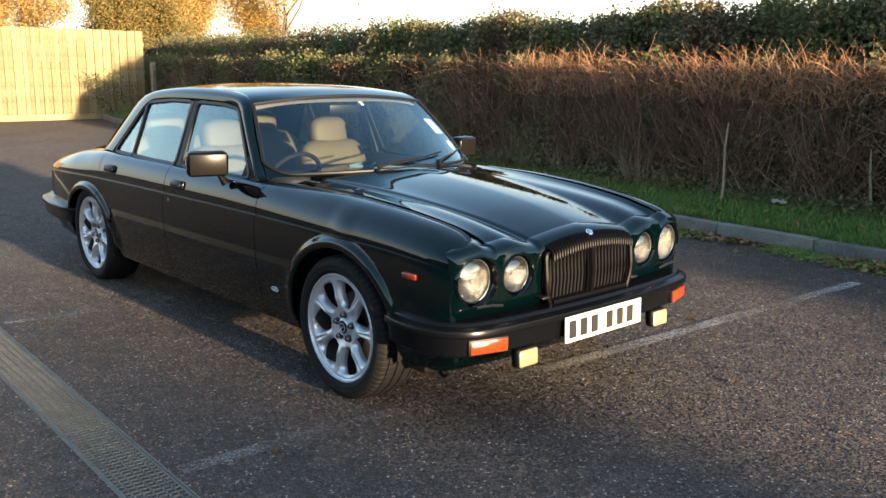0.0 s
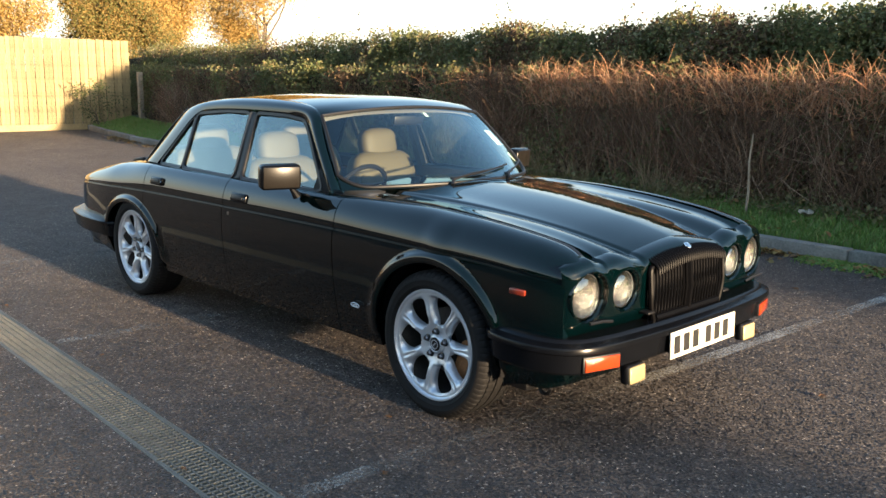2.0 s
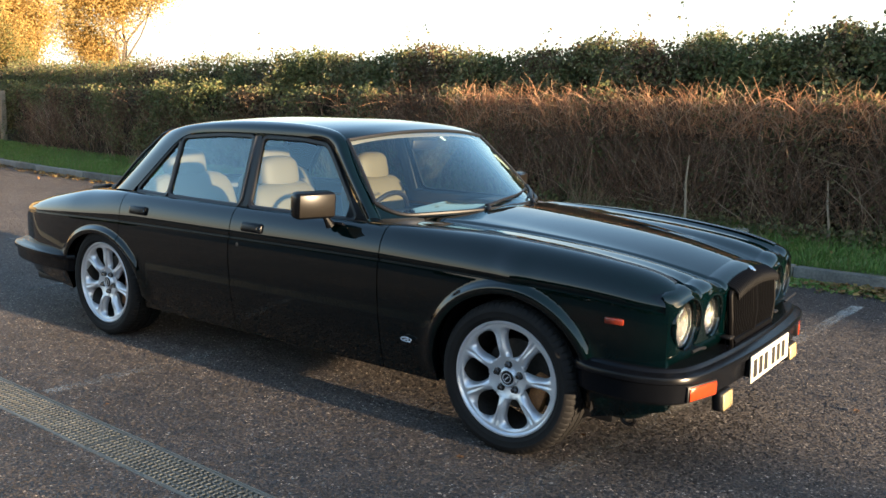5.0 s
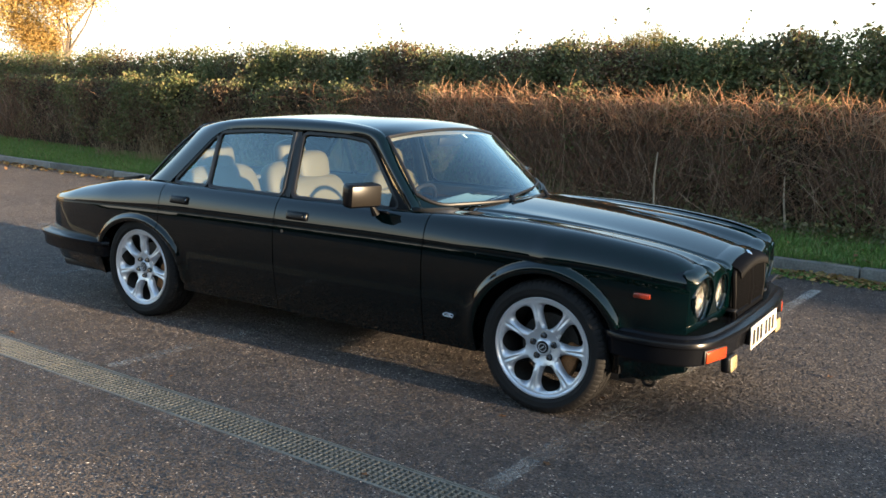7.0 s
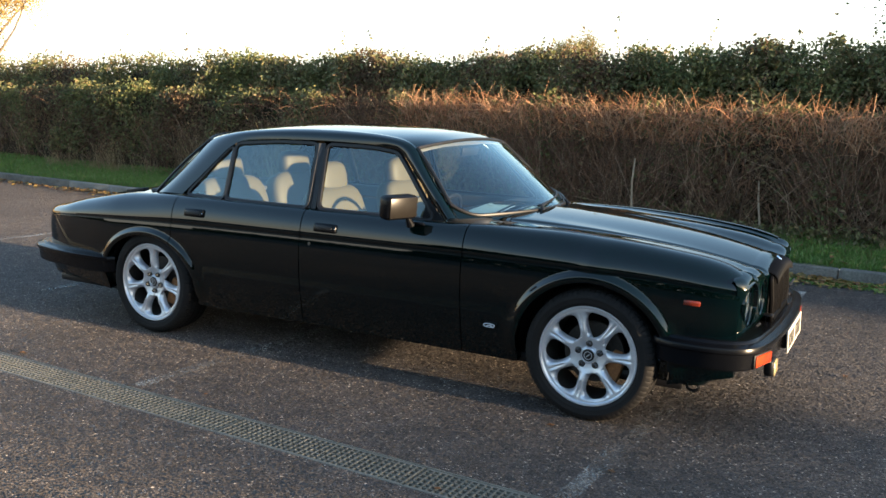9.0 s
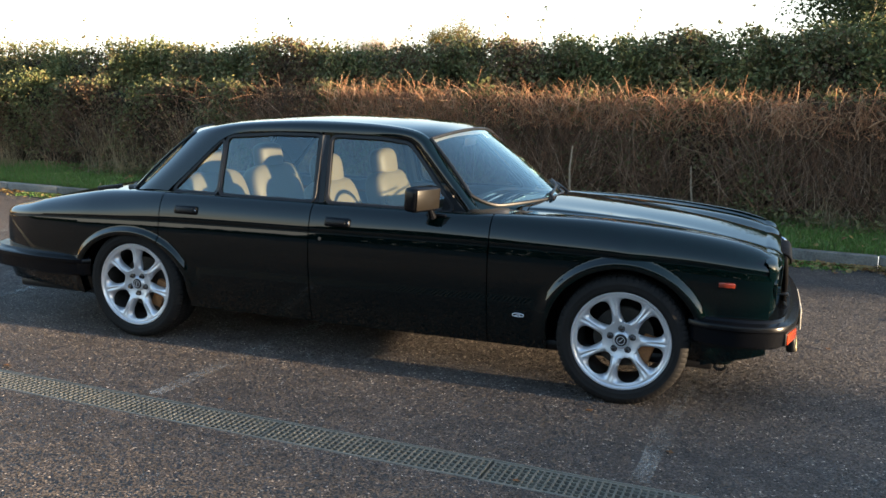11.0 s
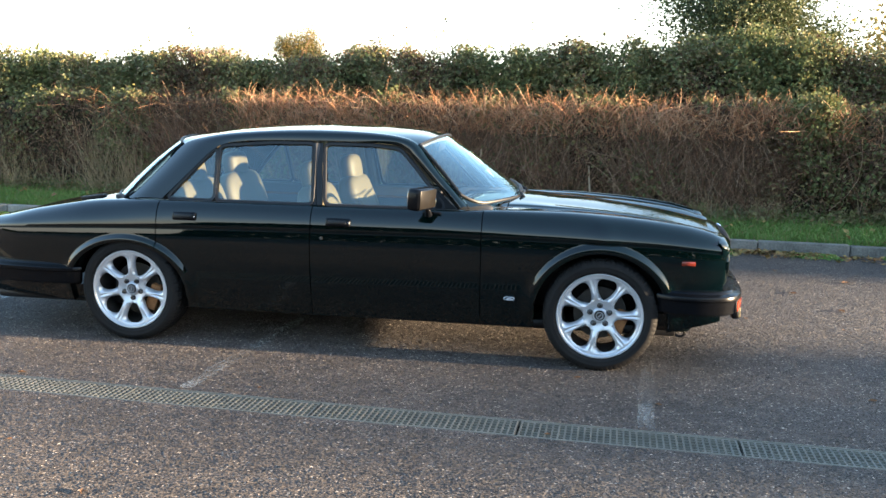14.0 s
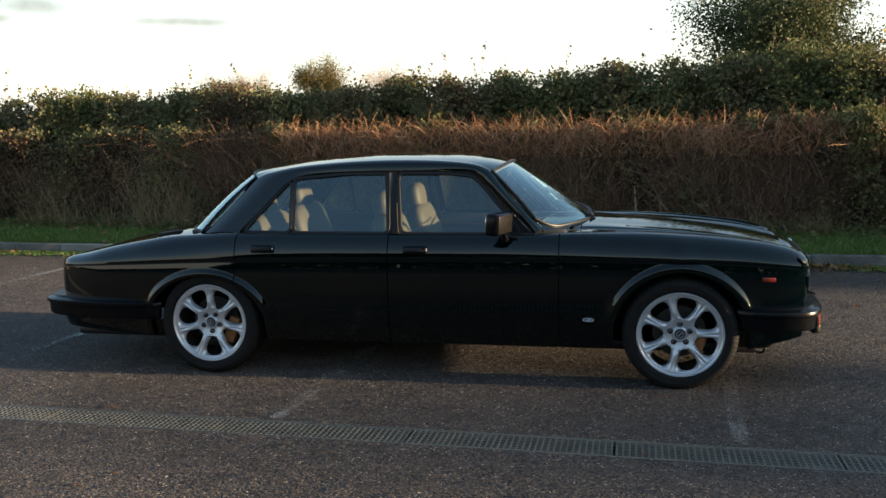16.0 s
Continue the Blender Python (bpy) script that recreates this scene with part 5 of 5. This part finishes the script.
def mirror(side):
    d = doors["front", side]
    bm = bmesh.new()
    add_box(bm, (0.085, 0.205, 0.125), pose(1.845, side * 0.885, 0.962, 0, 4, side * 18), 0.024, 3)
    mi = part("door_mirror", bm, SATIN, d, "black rectangular door mirror")
    bm = bmesh.new()
    add_box(bm, (0.006, 0.165, 0.088), pose(1.804, side * 0.872, 0.962, 0, 4, side * 18), 0.002)
    part("mirror_glass", bm, CHROME, mi)
    bm = bmesh.new()
    add_box(bm, (0.008, 0.182, 0.104), pose(1.884, side * 0.898, 0.961, 0, 4, side * 18), 0.004)
    part("front_plate", bm, MIRRORBACK, mi, "satin black face")
    bm = bmesh.new()
    add_tube(bm, [(1.87, side * 0.80, 0.862), (1.87, side * 0.815, 0.882), (1.868, side * 0.832, 0.905)], [0.024, 0.018, 0.013], 10)
    add_box(bm, (0.11, 0.03, 0.012), pose(1.885, side * 0.778, 0.868, side * 30, 0, 0), 0.005)
    part("mirror_foot", bm, SATIN, mi)


def handle(x, side, door):
    z, s = 0.795, side
    y = float(W(x)) - 0.018
    bm = bmesh.new()
    add_box(bm, (0.150, 0.026, 0.050), pose(x, s * (y + 0.002), z, s * 12, 0, 0), 0.011, 3)
    h = part("door_handle", bm, SATIN, doors[door, side], "black flap door handle with chrome edge")
    bm = bmesh.new()
    add_box(bm, (0.112, 0.012, 0.024), pose(x - 0.004, s * (y + 0.012), z + 0.004, s * 14, 0, 0), 0.005, 2)
    part("flap", bm, BLACK, h)
    bm = bmesh.new()
    add_tube(bm, [(x + 0.064, s * (y + 0.011), z - 0.014), (x + 0.069, s * (y + 0.012), z), (x + 0.064, s * (y + 0.007), z + 0.014)], 0.003, 6)
    part("chrome_edge", bm, CHROME, h)
    if door == "front":
        bm = bmesh.new()
        add_spin(bm, [(0.010, 0), (0.010, 0.004), (0, 0.005)], pose(1.235, s * (float(W(1.2)) - 0.006), 0.700, -s * 90, 0, 0), 16)
        part("lock", bm, STEEL, doors[door, side])


def badge(side):
    bm = bmesh.new()
    y = side * (float(W(2.35)) - 0.0055)
    add_tube(bm, [(2.35 + 0.030 * math.cos(a), y, 0.40 + 0.009 * math.sin(a)) for a in np.linspace(0, 2 * math.pi, 25)], 0.0022, 6, False)
    add_box(bm, (0.030, 0.003, 0.006), pose(2.35, y, 0.40, 0, -15, 0))
    add_box(bm, (0.020, 0.003, 0.005), pose(2.366, y, 0.394, 0, 20, 0))
    part("wing_badge", bm, ALLOY, car, "small chrome badge")


def marker(side):
    bm = bmesh.new()
    x = 3.335
    add_box(bm, (0.075, 0.016, 0.024), pose(x, side * (float(W(x)) + 0.002), 0.646, 0, 1, -side * 7), 0.005)
    part("side_repeater", bm, DIMAMBER, car, "small amber side repeater lamp")


for side in (-1, 1):
    mirror(side), badge(side), marker(side)
    handle(1.335, side, "front"), handle(0.375, side, "rear")


def front_fittings():
    for side in (-1, 1):
        m = pose(3.624, side * 0.640, 0.400, 0, 0, side * 15)
        bm = bmesh.new()
        add_box(bm, (0.030, 0.180, 0.064), m, 0.006)
        h = part("bumper_indicator", bm, BLACK, car, "amber indicator lamp set in the bumper")
        bm = bmesh.new()
        add_box(bm, (0.030, 0.166, 0.053), m @ Matrix.Translation((0.006, 0, 0)), 0.005)
        part("amber_lens", bm, AMBER, h)
        bm = bmesh.new()
        add_box(bm, (0.045, 0.118, 0.078), pose(3.648, side * 0.452, 0.322, 0, -4, 0), 0.014, 3)
        f = part("fog_lamp", bm, BLACK, car, "small rectangular fog lamp under the bumper")
        bm = bmesh.new()
        add_box(bm, (0.014, 0.108, 0.068), pose(3.670, side * 0.452, 0.322, 0, -4, 0), 0.010, 3)
        part("fog_lens", bm, FOGLENS, f, "frosted pale lens")
        bm = bmesh.new()
        add_box(bm, (0.03, 0.02, 0.06), pose(3.63, side * 0.452, 0.362), 0.004)
        part("bracket", bm, BLACK, f)
        # towing eye
        bm = bmesh.new()
        add_tube(bm, [(3.33 + 0.028 * math.cos(a), side * 0.60, 0.205 + 0.022 * math.sin(a)) for a in np.linspace(0, 2 * math.pi, 17)], 0.008, 6, False)
        part("towing_eye", bm, BLACK, car)
        # lamp washer arm
        bm = bmesh.new()
        add_tube(bm, [(3.595, side * 0.53, 0.535), (3.60, side * 0.60, 0.548), (3.60, side * 0.68, 0.552)], 0.006, 6)
        part("lamp_wiper", bm, BLACK, car)
    # plate with bars in place of its characters
    bm = bmesh.new()
    add_box(bm, (0.008, 0.520, 0.112), pose(3.694, 0.0, 0.400, 0, -2, 0), 0.003)
    p = part("number_plate", bm, PLATE, car, "white number plate with six black bars")
    for k in range(6):
        y = -0.215 + 0.072 * k + (0.030 if k > 2 else 0)
        bm = bmesh.new()
        add_box(bm, (0.003, 0.044, 0.074), pose(3.699, y, 0.400, 0, -2, 0), 0.001, 1)
        part("plate_bar", bm, INK, p)
    bm = bmesh.new()
    add_box(bm, (0.03, 0.46, 0.08), pose(3.672, 0, 0.40), 0.005)
    part("plate_backing", bm, BLACK, car)
    # rubber blocks on the bumper
    for side in (-1, 1):
        bm = bmesh.new()
        add_box(bm, (0.05, 0.05, 0.012), pose(3.60, side * 0.30, 0.532), 0.005)
        part("bumper_pad", bm, BLACK, car)


front_fittings()


def wipers():
    def on(y, back, up):
        """Point on the screen, so far back from its foot along x, so much above the glass."""
        c = 1 - (y / 0.69) ** 2
        return (2.085 + 0.27 * c - back, y, 0.912 + 0.016 * c + back * 0.99 + up)
    for y0, y1 in ((-0.20, 0.30), (0.24, 0.60)):
        bm = bmesh.new()
        at = lambda u: y0 + (y1 - y0) * u
        add_tube(bm, [on(at(0), -0.035, 0.030), on(at(0.04), -0.01, 0.030), on(at(0.3), 0.012, 0.026), on(at(0.62), 0.030, 0.018)], [0.012, 0.008, 0.006, 0.0045], 8)
        w = part("wiper", bm, BLACK, car, "black windscreen wiper")
        bm = bmesh.new()
        add_tube(bm, [on(at(u), 0.012 + 0.040 * u, 0.007) for u in np.linspace(0.05, 1.1, 12)], 0.0055, 6)
        part("blade", bm, BLACK, w)


wipers()


def screen_point(t, v):
    """Point of the windscreen at t across (-1 to 1) and v up (0 to 1)."""
    c = 1 - t * t
    b = np.array([2.085 + 0.27 * c, 0.690 * t, 0.912 + 0.016 * c])
    a = np.array([1.768 + 0.058 * c, 0.570 * t, 1.248 + 0.040 * c])
    p = b * (1 - v) + a * v
    p[2] += 0.012 * math.sin(math.pi * v)
    return p


def sticker(t0, t1, v0, v1):
    bm = bmesh.new()
    add_grid(bm, [[tuple(screen_point(t, v) + np.array([-0.004, 0, -0.004])) for v in np.linspace(v0, v1, 4)] for t in np.linspace(t0, t1, 5)])
    part("paper_disc", bm, PAPER, windscreen, "pale green paper sticker inside the screen")


sticker(0.80, 0.93, 0.42, 0.66)
sticker(0.86, 0.93, 0.16, 0.30)
sticker(0.08, 0.12, 0.86, 0.92)

bm = bmesh.new()
add_box(bm, (0.16, 0.05, 0.02), pose(-0.36, -0.56, 0.862, 0, -8, 0), 0.006)
part("deck_vent", bm, BLACK, car)
for side in (-1, 1):
    bm = bmesh.new()
    add_tube(bm, [(-1.16, side * 0.32, 0.25), (-1.30, side * 0.32, 0.245)], 0.028, 12)
    part("tailpipe", bm, STEEL, car, "steel tailpipe")

# ---- cabin fittings ----


def puffy(bm, size, m, soft):
    """A stuffed cushion: a block blown out to a rounded form; soft 2 is a ball, 8 nearly a box."""
    tmp = bmesh.new()
    bmesh.ops.create_cube(tmp, size=2.0)
    bmesh.ops.subdivide_edges(tmp, edges=tmp.edges[:], cuts=7, use_grid_fill=True)
    tmp.verts.index_update()
    made = []
    for v in tmp.verts:
        k = sum(abs(q) ** soft for q in v.co) ** (1 / soft)
        made.append(bm.verts.new(m @ Vector([0.515 * q / k * d for q, d in zip(v.co, size)])))
    for face in tmp.faces:
        bm.faces.new([made[v.index] for v in face.verts])
    tmp.free()


def seat(x, y, rear=False):
    root = new("rear_seat" if rear else "front_seat")
    root.parent = car
    root["label"] = "cream leather seat with headrest"
    bm = bmesh.new()
    puffy(bm, (0.50, 0.54, 0.16), pose(x + 0.24, y, 0.56, 0, -6, 0), 5)
    part("cushion", bm, LEATHER, root)
    bm = bmesh.new()
    puffy(bm, (0.16, 0.50 if not rear else 0.62, 0.58), pose(x + 0.0, y, 0.69, 0, -16, 0), 4.5)
    if not rear:
        for s in (-1, 1):
            puffy(bm, (0.08, 0.10, 0.40), pose(x + 0.055, y + s * 0.19, 0.66, 0, -16, 0), 3.5)
    part("backrest", bm, LEATHER, root)
    bm = bmesh.new()
    puffy(bm, (0.12, 0.275, 0.195), pose(x - 0.085, y, 1.025, 0, -10, 0), 3.2)
    part("headrest", bm, LEATHER, root)
    bm = bmesh.new()
    for s in (-1, 1):
        add_tube(bm, [(x - 0.075, y + s * 0.05, 0.99), (x - 0.06, y + s * 0.05, 0.90)], 0.006, 6)
    part("headrest_post", bm, CHROME, root)


seat(1.13, -0.37)
seat(1.17, 0.37)
seat(0.30, -0.36, True)
seat(0.30, 0.36, True)


def cabin():
    bm = bmesh.new()
    add_box(bm, (0.42, 1.30, 0.20), pose(2.03, 0, 0.795), 0.05, 3)
    add_box(bm, (0.30, 1.10, 0.03), pose(2.19, 0, 0.875), 0.01)
    part("dashboard", bm, CARPET, car, "dark dashboard")
    bm = bmesh.new()
    add_box(bm, (0.02, 1.1, 0.09), pose(1.815, 0, 0.80), 0.006)
    part("wood_fascia", bm, WALNUT, car, "dark walnut fascia")
    m = pose(1.82, -0.36, 0.835, 0, -64, 0)
    bm = bmesh.new()
    add_tube(bm, [m @ Vector((0.168 * math.cos(a), 0.168 * math.sin(a), 0)) for a in np.linspace(0, 2 * math.pi, 41)], 0.0125, 8, False)
    sw = part("steering_wheel", bm, BLACK, car, "thin black steering wheel")
    bm = bmesh.new()
    add_box(bm, (0.10, 0.15, 0.04), m @ Matrix.Translation((0, 0, -0.01)), 0.015)
    for a in (0.25, math.pi - 0.25, 3.4, -0.26):
        add_tube(bm, [m @ Vector((0, 0, -0.005)), m @ Vector((0.168 * math.sin(a) * 0.3, 0.165 * math.cos(a), 0))], 0.010, 6)
    part("boss", bm, BLACK, sw)
    bm = bmesh.new()
    add_box(bm, (0.40, 1.24, 0.03), pose(0.02, 0, 0.875, 0, 0, 0), 0.01)
    part("parcel_shelf", bm, CARPET, car)
    bm = bmesh.new()
    add_box(bm, (1.0, 0.16, 0.26), pose(1.45, 0, 0.50), 0.03)
    part("centre_console", bm, CARPET, car)
    for side in (-1, 1):
        bm = bmesh.new()
        add_box(bm, (1.85, 0.05, 0.55), pose(1.12, side * 0.685, 0.605), 0.02)
        part("door_trim", bm, CARPET, car, "dark door trim")
        bm = bmesh.new()
        add_box(bm, (1.80, 0.02, 0.02), pose(1.12, side * 0.655, 0.80), 0.006)
        part("door_capping", bm, WALNUT, car)
        # inner faces of the pillars
        bm = bmesh.new()
        add_tube(bm, [(1.17, side * 0.690, 0.88), (1.14, side * 0.575, 1.235)], [0.035, 0.03], 8)
        part("pillar_trim", bm, CARPET, car)
    bm = bmesh.new()
    add_box(bm, (0.02, 0.22, 0.055), pose(1.80, 0, 1.215, 0, 10, 0), 0.012, 2)
    part("rear_view_mirror", bm, BLACK, car)


cabin()

# ---- small things on the ground ----


def fallen_leaves():
    n = 6500
    x = np.concatenate([RNG.uniform(-4, 8, n * 3 // 4), RNG.uniform(-14, -4, n // 4)])
    d = -np.abs(RNG.normal(scale=0.16, size=n)) - 0.01
    clump = 0.5 + 0.5 * np.sin(x * 3.1) * np.sin(x * 1.3 + 1)
    keep = RNG.random(n) < 0.25 + 0.75 * clump
    x, d = x[keep], d[keep]
    p = np.stack([x, kerb_line(x) + d, 0.008 + 0.03 * RNG.random(len(x)) * clump[keep]], 1)
    v, f = scatter(p, np.tile([0, 0, 4.0], (len(p), 1)), 0.045, 1.3, 0.12)
    tagged(sheet("leaf_litter", v, f, FALLEN, soft=False), "brown and yellow fallen leaves along the kerb", "leaves", kind="stuff")
    n = 170
    x, d = RNG.uniform(-5, 8, n), RNG.uniform(0.1, 0.95, n)
    p = np.stack([x, kerb_line(x) + d, verge_height(d) + 0.035 + 0.03 * RNG.random(n)], 1)
    v, f = scatter(p, np.tile([0, 0, 3.0], (n, 1)), 0.05, 1.3, 0.15)
    tagged(sheet("verge_leaves", v, f, FALLEN, soft=False), "scattered fallen leaves on the grass verge", "leaves", kind="stuff")
    # moss in the gutter
    n = 26000
    x = RNG.uniform(-6, 8, n)
    d = -np.abs(RNG.normal(scale=0.13, size=n))
    keep = np.sin(x * 2.1 + 0.5) + np.sin(x * 5.3) > -0.7
    x, d = x[keep], d[keep]
    p = np.stack([x, kerb_line(x) + d, 0.004 + 0.008 * RNG.random(len(x))], 1)
    v, f = scatter(p, np.tile([0, 0, 2.0], (len(p), 1)), 0.026, 1.2, 0.3)
    tagged(sheet("gutter_moss", v, f, GRASS, soft=False), "green moss in the gutter", "moss", kind="stuff")
    # low weeds at the hedge's foot
    n = 7000
    x, d = RNG.uniform(-6, 8, n), RNG.uniform(0.72, 1.12, n)
    p = np.stack([x, kerb_line(x) + d, verge_height(d) + 0.02 + 0.14 * RNG.random(n) ** 2], 1)
    v, f = scatter(p, np.tile([0, -0.5, 1.0], (n, 1)), 0.035)
    tagged(sheet("weeds", v, f, BRAMBLE, soft=False), "low green weeds at the hedge foot", "weeds", kind="stuff")
    # single leaves on the asphalt
    for k in range(34):
        x, y = random.uniform(2.6, 6.5), random.uniform(-2.6, 3.6)
        if k > 22:
            x, y = random.uniform(-3, 3), random.uniform(-3.2, -1.0)
        bm = bmesh.new()
        ang, s = random.uniform(0, 360), random.uniform(0.5, 1.0) * (0.055 if y > 1 else 0.03)
        vs = []
        for j in range(10):
            a, r = 2 * math.pi * j / 10, s * (0.6 if j % 2 else 1.0) * random.uniform(0.8, 1.1)
            vs.append(bm.verts.new((r * math.cos(a), 0.7 * r * math.sin(a), 0.004 + 0.25 * s * abs(math.sin(a)))))
        c = bm.verts.new((0, 0, 0.003))
        for j in range(10):
            bm.faces.new((c, vs[j], vs[(j + 1) % 10]))
        ob = part("fallen_leaf", bm, FALLEN, soft=False)
        ob.matrix_basis = pose(x, y, 0.001, 0, 0, ang)
        tagged(ob, "curled dry brown leaf lying on the asphalt", "leaf", "fallen leaves on the asphalt")


fallen_leaves()


def litter():
    bm = bmesh.new()
    pts = [[(0.13 * i / 6 - 0.065 + 0.008 * random.uniform(-1, 1), 0.08 * j / 5 - 0.04, 0.012 + 0.03 * random.random()) for j in range(6)] for i in range(7)]
    add_grid(bm, pts)
    bmesh.ops.solidify(bm, geom=bm.faces[:], thickness=0.002)
    ob = part("crumpled_paper", bm, PLATE, soft=False)
    ob.matrix_basis = pose(2.02, 4.72, 0.25, 10, 0, 20)
    tagged(ob, "crumpled white paper litter on the verge", "litter")


litter()
